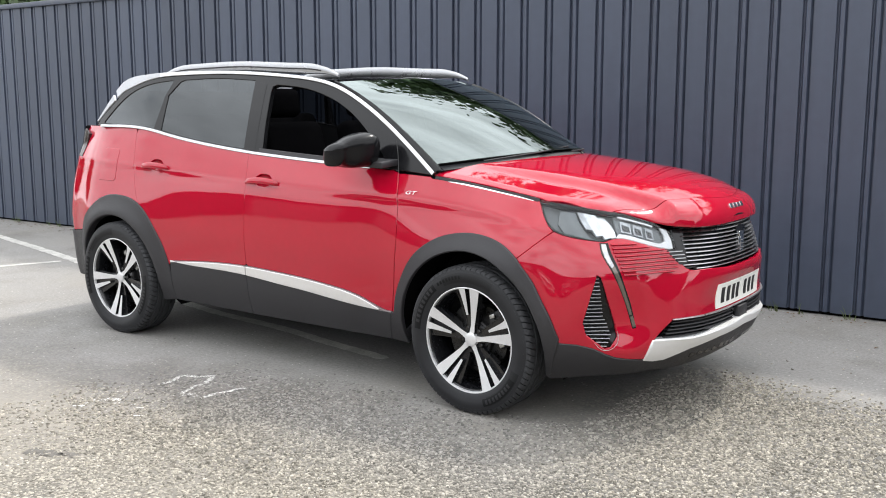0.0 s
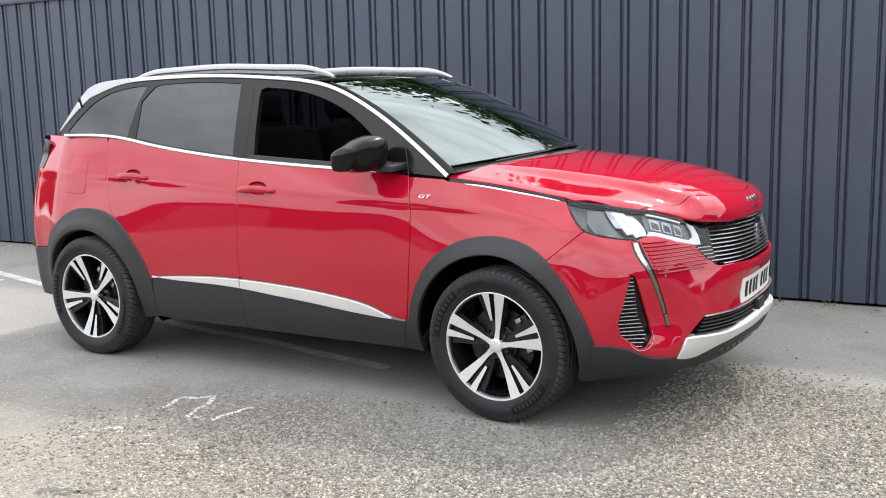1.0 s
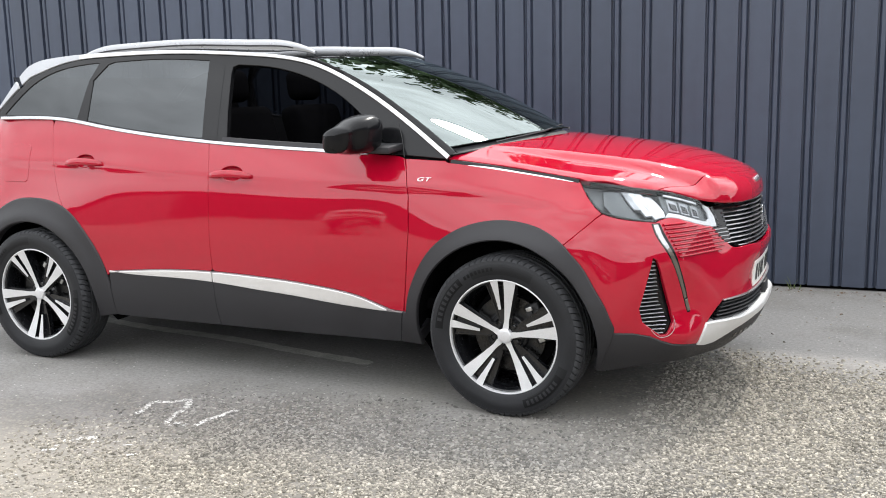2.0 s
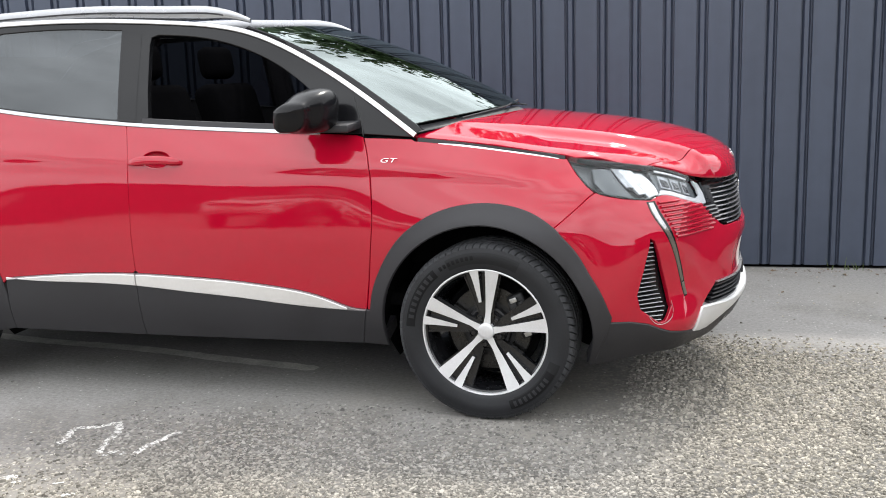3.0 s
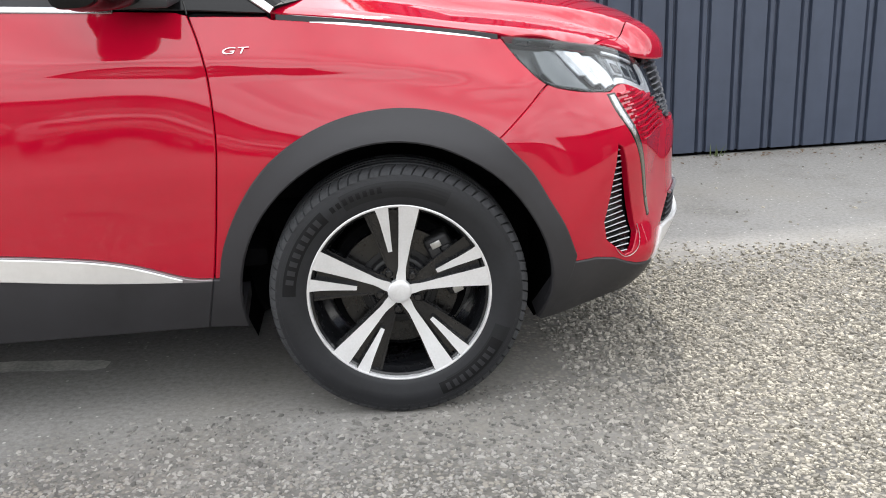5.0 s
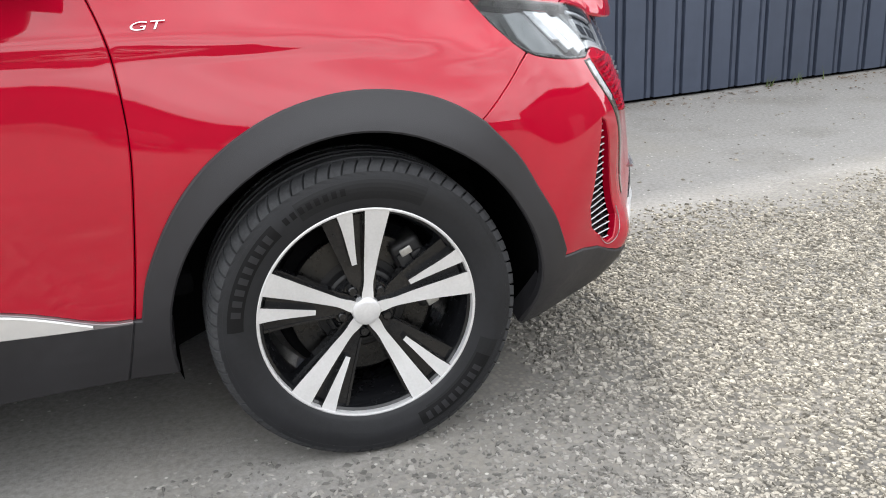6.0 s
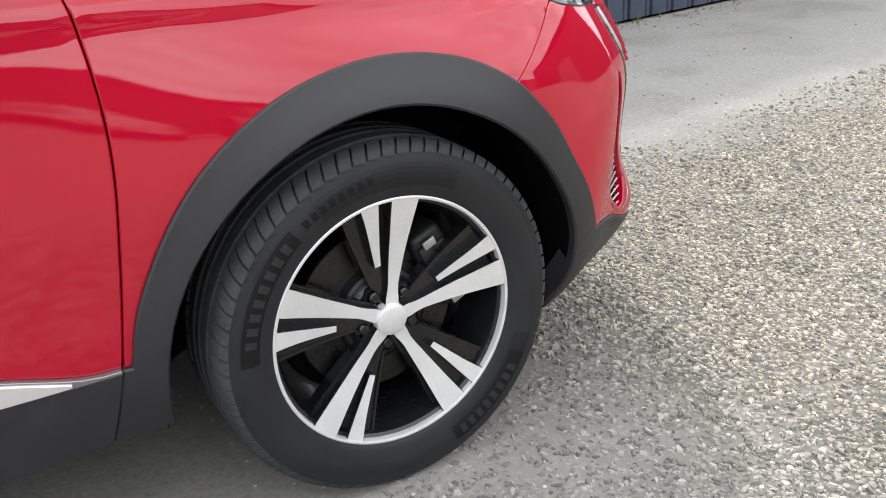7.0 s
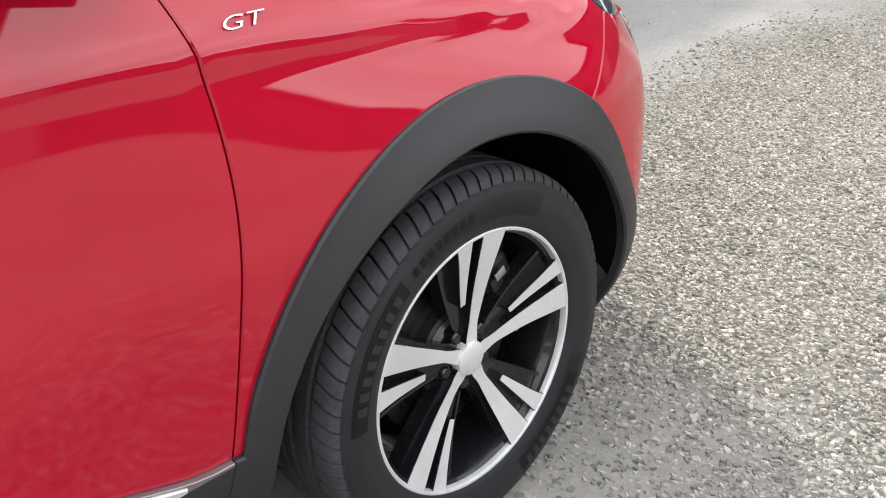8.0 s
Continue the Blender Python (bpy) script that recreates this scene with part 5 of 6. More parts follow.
def spoke_face(a_mid, edges, depth):
    """A plate whose two edges are given as (radius, degrees left, degrees right, y)."""
    verts, faces = [], []
    n = len(edges)
    for r, left, right, y in edges:
        for d in (left, right):
            a = radians(a_mid + d)
            verts.append((r * math.cos(a), y, r * math.sin(a)))
    for r, left, right, y in edges:
        for d in (left, right):
            a = radians(a_mid + d)
            verts.append((r * math.cos(a), y + depth, r * math.sin(a)))
    k = 2 * n
    for i in range(n - 1):
        faces.append([2 * i, 2 * i + 2, 2 * i + 3, 2 * i + 1])
        faces.append([k + 2 * i, k + 2 * i + 1, k + 2 * i + 3, k + 2 * i + 2])
        faces.append([2 * i, k + 2 * i, k + 2 * i + 2, 2 * i + 2])
        faces.append([2 * i + 1, 2 * i + 3, k + 2 * i + 3, k + 2 * i + 1])
    faces.append([0, 1, k + 1, k])
    faces.append([2 * n - 2, k + 2 * n - 2, k + 2 * n - 1, 2 * n - 1])
    return verts, faces


def fine(rows, n=16):
    """More rows in between, on smooth lines."""
    rs = [q[0] for q in rows]
    f = [spline(rs, [q[k] for q in rows]) for k in (1, 2, 3)]
    return [(float(r), *(float(g(r)) for g in f)) for r in np.linspace(rs[0], rs[-1], n)]


def wheel():
    """Alloy wheel of five broad machined spokes with slim side blades; its middle plane is y = 0 and it faces -y."""
    hub = new("wheel")
    hub.parent = CAR
    tagged(hub, "black and machined silver alloy wheel with five broad spokes")
    wall, tread = tyre_mesh()
    tyre = part("tyre", wall, rubber, hub, "black road tyre with raised sidewall marks")
    part("tread", tread, rubber_tread, tyre, "dusty grey-black tread with cut shoulder blocks")
    part("sidewall_patch", patch(0.272, 0.317, 62, 118, 0.0010), rubber_patch, tyre)
    part("sidewall_patch", patch(0.272, 0.317, -65, -20, 0.0010), rubber_patch, tyre)
    for a0, a1 in ((129, 177), (-70, -28)):
        part("maker_panel", patch(0.277, 0.312, a0, a1, 0.0014), rubber_mark, tyre)
        w = (a1 - a0) / 9.6
        for k in range(8):
            part("maker_bar", patch(0.284, 0.305, a0 + w * (k + 0.75), a0 + w * (k + 1.30), 0.0026), rubber_raised, tyre)
    for k in range(8):
        part("model_bar", patch(0.288, 0.304, 122.5 - 3.7 * k, 124.7 - 3.7 * k, 0.0018), rubber_mark, tyre)
    part("sidewall_rib", lathe([(0.3195, -0.1076), (0.3210, -0.1090), (0.3230, -0.1065)], 96), rubber, tyre)
    part("barrel", lathe([(0.247, -0.090), (0.235, -0.082), (0.226, -0.06), (0.215, 0.0), (0.215, 0.09), (0.235, 0.10)], 72), rim_black, hub)
    part("rim_lip", lathe([(0.2475, -0.086), (0.2500, -0.0945), (0.2490, -0.0985), (0.2465, -0.0995), (0.2430, -0.0985), (0.2412, -0.094), (0.2410, -0.084)], 120), machined, hub, "machined silver rim edge")
    for k in range(5):
        a = 82 + 72 * k
        face = fine([(0.030, -27, 27, -0.072), (0.050, -14, 14, -0.071), (0.085, -8.0, 7.8, -0.0725), (0.13, -7.0, 6.8, -0.0775), (0.19, -6.8, 6.2, -0.0875), (0.2440, -6.8, 6.1, -0.0978)])
        edge = fine([(0.116, 15.0, 20.6, -0.0745), (0.16, 13.9, 20.4, -0.0815), (0.21, 13.0, 20.4, -0.0910), (0.2440, 12.6, 21.0, -0.0978)])
        sunk_by = lambda rows, d, w: [(r, p - w, q + w, y + d) for r, p, q, y in rows]
        part("spoke", spoke_face(a, face, 0.0012), machined, hub, "machined silver spoke face", smooth=False)
        web = join(spoke_face(a, fine([(0.028, -34, 36, -0.058), (0.06, -20, 30, -0.0585), (0.10, -10.5, 30, -0.057), (0.16, -8.6, 29, -0.0605), (0.2415, -8.0, 28.5, -0.0725)]), 0.030), spoke_face(a, fine([(0.07, 29.0, 33.0, -0.0600), (0.12, 28.6, 31.0, -0.0610), (0.18, 28.0, 29.8, -0.0660), (0.2415, 27.6, 29.2, -0.0770)]), 0.030))
        part("spoke_body", join(web, spoke_face(a, sunk_by(face, 0.0014, 0.35), 0.020), spoke_face(a, sunk_by(edge, 0.0014, 0.35), 0.022)), rim_black, hub, smooth=False)
        part("blade", spoke_face(a, edge, 0.0012), machined, hub, "slim machined silver blade", smooth=False)
        b = radians(a + 37)
        nut = moved(lathe([(0.0, -0.0655), (0.0085, -0.0655), (0.0112, -0.0625), (0.0118, -0.045), (0.0145, -0.0445), (0.0165, -0.050), (0.0185, -0.055), (0.0200, -0.040)], 18), Matrix.Translation((0.054 * math.cos(b), 0, 0.054 * math.sin(b))))
        part("wheel_bolt", nut, rim_black, hub)
    part("centre_cap", lathe([(0.0, -0.0795), (0.018, -0.0792), (0.027, -0.0780), (0.0315, -0.0755), (0.033, -0.071), (0.033, -0.055)], 40), machined, hub, "round silver centre cap")
    part("hub_face", lathe([(0.0, -0.05), (0.070, -0.05), (0.085, -0.03), (0.085, 0.02)], 40), rim_black, hub)
    disc = part("brake_disc", lathe([(0.108, -0.010), (0.109, -0.013), (0.1645, -0.013), (0.166, -0.0115), (0.166, 0.012), (0.08, 0.012)], 72), disc_metal, hub, "bare steel brake disc")
    part("disc_hat", lathe([(0.05, -0.038), (0.082, -0.038), (0.088, -0.034), (0.092, -0.012), (0.108, -0.011)], 56), dark_iron, disc)
    grip = part("brake_caliper", moved(join(box(0.112, 0.186, -0.038, 0.045, -0.088, 0.088, 0.014, 3), box(0.118, 0.150, -0.048, -0.034, -0.066, -0.020, 0.006), box(0.118, 0.150, -0.048, -0.034, 0.020, 0.066, 0.006), box(0.150, 0.178, -0.044, -0.034, -0.055, 0.055, 0.005)), pose(0, 0, 0, 0, -24, 0)), dark_iron, hub, "dark cast brake caliper")
    for z in (-0.072, 0.0, 0.068):
        part("caliper_clip", moved(box(0.130, 0.158, -0.0530, -0.0470, z - 0.009, z + 0.009, 0.002), pose(0, 0, 0, 0, -24, 0)), cast_metal, grip, "bright steel clip")
    part("backing_plate", lathe([(0.02, 0.03), (0.19, 0.03), (0.195, 0.04)], 40), shade_black, hub)
    return hub


first = wheel()
first.matrix_basis = pose(0.005, -0.788, 0.3495, 0, 0, -2.8)
copy_thing(first, pose(-2.675, -0.788, 0.3495, 0, -29, 0))
copy_thing(first, pose(0, 0.788, 0.3495, 0, 40, 177.2))
copy_thing(first, pose(-2.675, 0.788, 0.3495, 0, 10, 180))

# the nose as a whole sits a little further back than its drawn line
for ob in [q for q in CAR.children_recursive if q.type == "MESH"]:
    xs = np.empty(3 * len(ob.data.vertices))
    ob.data.vertices.foreach_get("co", xs)
    if ob.matrix_basis.is_identity and xs[0::3].max() > 0.70:
        f = np.clip((xs[0::3] - 0.70) / 0.22, 0, 1)
        xs[0::3] -= 0.018 * f * f * (3 - 2 * f)
        ob.data.vertices.foreach_set("co", xs)
        ob.data.update()

# ---- the yard ----
def ground_material():
    """Worn asphalt: pale aggregate in a grey binder, with stains and swept gravel."""
    m = bpy.data.materials.new("worn_asphalt")
    m.use_nodes = True
    n, l = m.node_tree.nodes, m.node_tree.links
    b = n["Principled BSDF"]
    at = n.new("ShaderNodeTexCoord")

    def noise_at(scale, detail=5, rough=0.55):
        q = n.new("ShaderNodeTexNoise")
        q.inputs["Scale"].default_value, q.inputs["Detail"].default_value, q.inputs["Roughness"].default_value = scale, detail, rough
        l.new(at.outputs["Object"], q.inputs["Vector"])
        return q.outputs["Fac"]

    def ramp(src, lo, hi, a, c):
        q = n.new("ShaderNodeMapRange")
        for key, v in (("From Min", lo), ("From Max", hi), ("To Min", a), ("To Max", c)):
            q.inputs[key].default_value = v
        l.new(src, q.inputs["Value"])
        return q.outputs[0]

    def mix(fac, a, c, kind="MIX"):
        q = n.new("ShaderNodeMixRGB")
        q.blend_type = kind
        for i, v in enumerate((fac, a, c)):
            if isinstance(v, (int, float)):
                q.inputs[i].default_value = v
            elif isinstance(v, tuple):
                q.inputs[i].default_value = (*v, 1)
            else:
                l.new(v, q.inputs[i])
        return q.outputs[0]

    def calc(kind, a, c):
        q = n.new("ShaderNodeMath")
        q.operation = kind
        for i, v in enumerate((a, c)):
            if isinstance(v, (int, float)):
                q.inputs[i].default_value = v
            else:
                l.new(v, q.inputs[i])
        return q.outputs[0]

    xyz = n.new("ShaderNodeSeparateXYZ")
    l.new(at.outputs["Object"], xyz.inputs[0])
    # where the surface has broken up into open stone: along the yard and ahead of the car
    yard = calc("MULTIPLY", ramp(xyz.outputs[1], -0.80, -1.35, 0, 1), ramp(xyz.outputs[0], -1.9, -0.9, 0.25, 1))
    ahead = calc("MINIMUM", ramp(xyz.outputs[0], 0.1, 0.8, 0, 1), ramp(xyz.outputs[1], 0.55, -0.05, 0, 1))
    broken = calc("MAXIMUM", yard, ahead)
    broken = calc("ADD", broken, ramp(noise_at(1.4, 6, 0.6), 0.35, 0.65, -0.30, 0.30))
    cover = ramp(broken, 0.0, 1.0, 0.10, 1.0)
    stones = n.new("ShaderNodeTexVoronoi")
    stones.inputs["Scale"].default_value, stones.inputs["Randomness"].default_value = 66, 1.0
    l.new(at.outputs["Object"], stones.inputs["Vector"])
    tone = n.new("ShaderNodeSeparateColor")
    l.new(stones.outputs["Color"], tone.inputs[0])
    stone = mix(ramp(tone.outputs[0], 0, 1, 0, 1), (0.13, 0.121, 0.105), (0.335, 0.309, 0.266))
    near = ramp(stones.outputs["Distance"], 0.36, 0.60, 1, 0)
    smooth_binder = mix(ramp(noise_at(55, 8, 0.8), 0.36, 0.64, 0, 1), (0.188, 0.182, 0.174), (0.340, 0.329, 0.313))
    gaps = mix(ramp(noise_at(25), 0.35, 0.65, 0, 1), (0.052, 0.049, 0.045), (0.112, 0.106, 0.097))
    binder = mix(cover, smooth_binder, gaps)
    show = n.new("ShaderNodeMath")
    show.operation = "MULTIPLY"
    l.new(near, show.inputs[0])
    l.new(cover, show.inputs[1])
    color = mix(show.outputs[0], binder, stone)
    # sandy dust and dark stains
    color = mix(ramp(noise_at(0.55, 6, 0.6), 0.50, 0.66, 0, 0.40), color, (0.25, 0.230, 0.196))
    # a tan tone that grows with distance from the car, from y -1.45 out
    color = mix(calc("MULTIPLY", ramp(xyz.outputs[1], -1.45, -2.1, 0, 0.5), ramp(noise_at(0.8, 6, 0.6), 0.3, 0.6, 0.35, 1)), color, (0.29, 0.262, 0.212))
    color = mix(ramp(noise_at(1.7, 6, 0.65), 0.58, 0.76, 0, 0.26), color, (0.095, 0.090, 0.084))
    color = mix(ramp(noise_at(3.1, 5, 0.6), 0.60, 0.72, 0, 0.30), color, (0.26, 0.25, 0.23))
    grains = n.new("ShaderNodeTexVoronoi")
    grains.inputs["Scale"].default_value = 46
    l.new(at.outputs["Object"], grains.inputs["Vector"])
    pick = n.new("ShaderNodeSeparateColor")
    l.new(grains.outputs["Color"], pick.inputs[0])
    grain = calc("MULTIPLY", ramp(grains.outputs["Distance"], 0.16, 0.24, 1, 0), ramp(pick.outputs[0], 0.90, 0.91, 0, 0.8))
    color = mix(grain, color, (0.55, 0.53, 0.49))
    l.new(color, b.inputs["Base Color"])
    b.inputs["Roughness"].default_value = 0.9
    bump = n.new("ShaderNodeBump")
    bump.inputs["Strength"].default_value, bump.inputs["Distance"].default_value = 0.7, 0.0035
    l.new(mix(0.35, show.outputs[0], noise_at(420, 2)), bump.inputs["Height"])
    l.new(bump.outputs[0], b.inputs["Normal"])
    return m


asphalt = ground_material()
part("ground", ([(-300, -300, 0), (300, -300, 0), (300, 300, 0), (-300, 300, 0)], [[0, 1, 2, 3]]), asphalt, None, smooth=False)
tagged(bpy.data.objects["ground"], "worn grey asphalt with pale gravel lying on it", "ground", kind="structure")

# fence of profiled steel sheets
sheet_paint = material("sheet_paint", (0.0475, 0.0595, 0.0895), 0.45, 0.0, vary=0.10, scale=1.2, bump=0.05, bump_scale=30, coat=0.06, coat_rough=0.3, rough_vary=0.08)
# each sheet has weathered a little differently, with faint streaks down it
fn, fl = sheet_paint.node_tree.nodes, sheet_paint.node_tree.links
who, streak_at, streak_map, streak = fn.new("ShaderNodeObjectInfo"), fn.new("ShaderNodeTexCoord"), fn.new("ShaderNodeMapping"), fn.new("ShaderNodeTexNoise")
tint, tint_range, tint_mul, tint_out = fn.new("ShaderNodeMath"), fn.new("ShaderNodeMapRange"), fn.new("ShaderNodeVectorMath"), fn["Principled BSDF"].inputs["Base Color"]
streak_map.inputs["Scale"].default_value = (9.0, 9.0, 0.35)
streak.inputs["Scale"].default_value, streak.inputs["Detail"].default_value = 2.0, 6
tint.operation, tint_mul.operation = "ADD", "SCALE"
tint_range.inputs["From Min"].default_value, tint_range.inputs["From Max"].default_value = 0.3, 1.7
tint_range.inputs["To Min"].default_value, tint_range.inputs["To Max"].default_value = 0.86, 1.14
fl.new(streak_at.outputs["Object"], streak_map.inputs["Vector"])
fl.new(streak_map.outputs[0], streak.inputs["Vector"])
fl.new(streak.outputs["Fac"], tint.inputs[0])
fl.new(who.outputs["Random"], tint.inputs[1])
fl.new(tint.outputs[0], tint_range.inputs["Value"])
fl.new(tint_out.links[0].from_socket, tint_mul.inputs[0])
fl.new(tint_range.outputs[0], tint_mul.inputs["Scale"])
fl.new(tint_mul.outputs[0], tint_out)
wall = tagged(new("wall_fence"), "dark blue-grey fence of profiled steel sheets with narrow ribs", "fence", kind="structure")
PITCH = 0.2135


def fence_at(s):
    """The fence's foot, s metres along it in x."""
    return s, 2.20 + 0.046 * s


def sheet(count):
    prof = []
    for k in range(count):
        x = k * PITCH
        prof += [(x, 0), (x + 0.1250, 0), (x + 0.1285, 0.028), (x + 0.1370, 0.028), (x + 0.1500, 0.006), (x + 0.1750, 0.006), (x + 0.1880, 0.028), (x + 0.1965, 0.028), (x + 0.2000, 0)]
    prof.append((count * PITCH, 0))
    verts = [(x, y, z) for z in (0, 2.51) for x, y in prof]
    n = len(prof)
    return verts, [[i, i + 1, n + i + 1, n + i] for i in range(n - 1)]


sheet_mesh = None
width = 4 * PITCH
for k in range(-26, 30):
    x, y = fence_at(0.187 + k * width * math.cos(math.atan(0.046)))
    if sheet_mesh is None:
        ob = part("steel_sheet", sheet(4), sheet_paint, wall, smooth=False)
        sheet_mesh = ob.data
    else:
        ob = new("steel_sheet", sheet_mesh)
        ob.parent = wall
    ob.matrix_basis = pose(x, y, 0.025, 0, 0, math.degrees(math.atan(0.046)))
# near-black strip behind the sheets, the foot gap's shade as a solid
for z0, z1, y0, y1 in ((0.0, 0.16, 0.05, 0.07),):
    part("fence_plinth", moved(box(-23, 27, y0, y1, z0, z1), Matrix.Translation((0, 2.20, 0)) @ pose(0, 0, 0, 0, 0, math.degrees(math.atan(0.046)))), shade_black, wall, smooth=False)
top_cap = box(-23, 27, -0.03, 0.06, 2.505, 2.56, 0.006)

part("fence_rail", moved(top_cap, Matrix.Translation((0, 2.20, 0)) @ pose(0, 0, 0, 0, 0, math.degrees(math.atan(0.046)))), sheet_paint, wall)

# loose gravel that covers the asphalt near the car
def gravel():
    rng = np.random.default_rng(7)
    n = 360000
    x, y = rng.uniform(-2.8, 4.9, n), rng.uniform(-3.6, 2.3, n)
    yard = np.clip((-0.80 - y) / 0.55, 0, 1) * np.clip((x + 1.9) / 1.0, 0, 1)
    ahead = np.minimum(np.clip((x - 0.1) / 0.7, 0, 1), np.clip((0.55 - y) / 0.6, 0, 1))
    patchy = 0.20 * np.sin(1.9 * x + 1.3 * np.sin(1.1 * y)) * np.sin(2.3 * y + 1.0) + 0.20 * np.sin(7.1 * x + 2 * np.sin(3.3 * y)) * np.sin(6.3 * y)
    keep = rng.uniform(0, 1, n) < np.clip((np.maximum(yard, ahead) * 1.05 + patchy) * (np.maximum(yard, ahead) > 0.02), 0.003, 1.0)
    keep &= ~((np.abs(y) < 0.75) & (x < 0.5))
    keep &= rng.uniform(0, 1, n) < np.clip((4.9 - x) / 1.6, 0, 1) * np.clip((y + 3.6) / 0.9, 0, 1)
    x, y = x[keep], y[keep]
    n = len(x)
    size = 0.0038 + 0.0112 * rng.beta(1.4, 2.8, n)
    turn, flat = rng.uniform(0, 2 * np.pi, n), rng.uniform(0.34, 0.85, n)
    k = 5
    ang = np.linspace(0, 2 * np.pi, k, endpoint=False)[None] + rng.uniform(-0.40, 0.40, (n, k))
    rad = size[:, None] * rng.uniform(0.70, 1.20, (n, k))
    lx, ly = rad * np.cos(ang), rad * np.sin(ang) * flat[:, None]
    c, s = np.cos(turn)[:, None], np.sin(turn)[:, None]
    ox, oy = lx * c - ly * s, lx * s + ly * c
    # each chip: a broken foot and a smaller, tilted top face
    v = np.zeros((n, 2 * k, 3))
    v[:, :k, 0], v[:, :k, 1], v[:, :k, 2] = x[:, None] + ox, y[:, None] + oy, 0.0002
    taper = rng.uniform(0.55, 0.88, (n, k))
    v[:, k:, 0], v[:, k:, 1] = x[:, None] + ox * taper, y[:, None] + oy * taper
    lean = rng.uniform(-0.30, 0.30, (2, n))
    # chips are bedded flat in the worn asphalt by the car and lie loose in the open yard
    loose = np.maximum(np.clip((-1.30 - y) / 0.5, 0, 1), np.clip((x - 0.30) / 0.5, 0, 1))
    high = size * rng.uniform(0.32, 0.72, n) * (0.60 + 0.40 * loose) * (1 - 0.6 * np.clip((-1.95 - y) / 0.5, 0, 1))
    v[:, k:, 2] = np.maximum(high[:, None] + (ox * lean[0][:, None] + oy * lean[1][:, None]) * taper, 0.0006)
    base = np.arange(n)[:, None] * (2 * k)
    i = np.arange(k)
    low, up = base + i, base + k + i
    low2, up2 = base + (i + 1) % k, base + k + (i + 1) % k
    sides = np.stack([np.stack([low, low2, up2], 2), np.stack([low, up2, up], 2)], 2).reshape(n, 2 * k, 3)
    cap = np.stack([np.broadcast_to(up[:, :1], (n, k - 2)), up[:, 1:-1], up[:, 2:]], 2)
    tri = np.concatenate([sides, cap], 1).reshape(-1, 3)
    me = bpy.data.meshes.new("gravel")
    me.vertices.add(n * 2 * k)
    me.vertices.foreach_set("co", v.ravel())
    me.loops.add(len(tri) * 3)
    me.loops.foreach_set("vertex_index", tri.ravel().astype(np.int32))
    me.polygons.add(len(tri))
    me.polygons.foreach_set("loop_start", np.arange(0, len(tri) * 3, 3, dtype=np.int32))
    me.polygons.foreach_set("use_smooth", np.zeros(len(tri), bool))
    me.update(calc_edges=True)
    return me


stone_mat = bpy.data.materials.new("gravel_stone")
stone_mat.use_nodes = True
sn, sl = stone_mat.node_tree.nodes, stone_mat.node_tree.links
geo, place, axes = sn.new("ShaderNodeNewGeometry"), sn.new("ShaderNodeTexCoord"), sn.new("ShaderNodeSeparateXYZ")
sl.new(place.outputs["Object"], axes.inputs[0])
bedded, sandy, dusty = sn.new("ShaderNodeValToRGB"), sn.new("ShaderNodeValToRGB"), sn.new("ShaderNodeMixRGB")
# greyer chips bedded in the asphalt by the car, paler and warmer ones farther out
for tone, low, mid, top in ((bedded, (0.100, 0.096, 0.089, 1), (0.195, 0.187, 0.173, 1), (0.350, 0.334, 0.307, 1)), (sandy, (0.125, 0.115, 0.096, 1), (0.258, 0.237, 0.198, 1), (0.430, 0.395, 0.330, 1))):
    tone.color_ramp.elements[0].color, tone.color_ramp.elements[1].color = low, top
    tone.color_ramp.elements.new(0.45).color = mid
    sl.new(geo.outputs["Random Per Island"], tone.inputs[0])
open_y, open_x, most = sn.new("ShaderNodeMapRange"), sn.new("ShaderNodeMapRange"), sn.new("ShaderNodeMath")
open_y.inputs["From Min"].default_value, open_y.inputs["From Max"].default_value = -1.30, -1.85
open_x.inputs["From Min"].default_value, open_x.inputs["From Max"].default_value = 0.35, 0.95
most.operation = "MAXIMUM"
sl.new(axes.outputs[1], open_y.inputs["Value"])
sl.new(axes.outputs[0], open_x.inputs["Value"])
sl.new(open_y.outputs[0], most.inputs[0])
sl.new(open_x.outputs[0], most.inputs[1])
sl.new(most.outputs[0], dusty.inputs[0])
sl.new(bedded.outputs[0], dusty.inputs[1])
sl.new(sandy.outputs[0], dusty.inputs[2])
sl.new(dusty.outputs[0], sn["Principled BSDF"].inputs["Base Color"])
sn["Principled BSDF"].inputs["Roughness"].default_value = 0.85
gravel_mesh = gravel()
gravel_mesh.materials.append(stone_mat)
tagged(new("gravel", gravel_mesh), "loose pale gravel scattered on the asphalt", "gravel", kind="stuff")

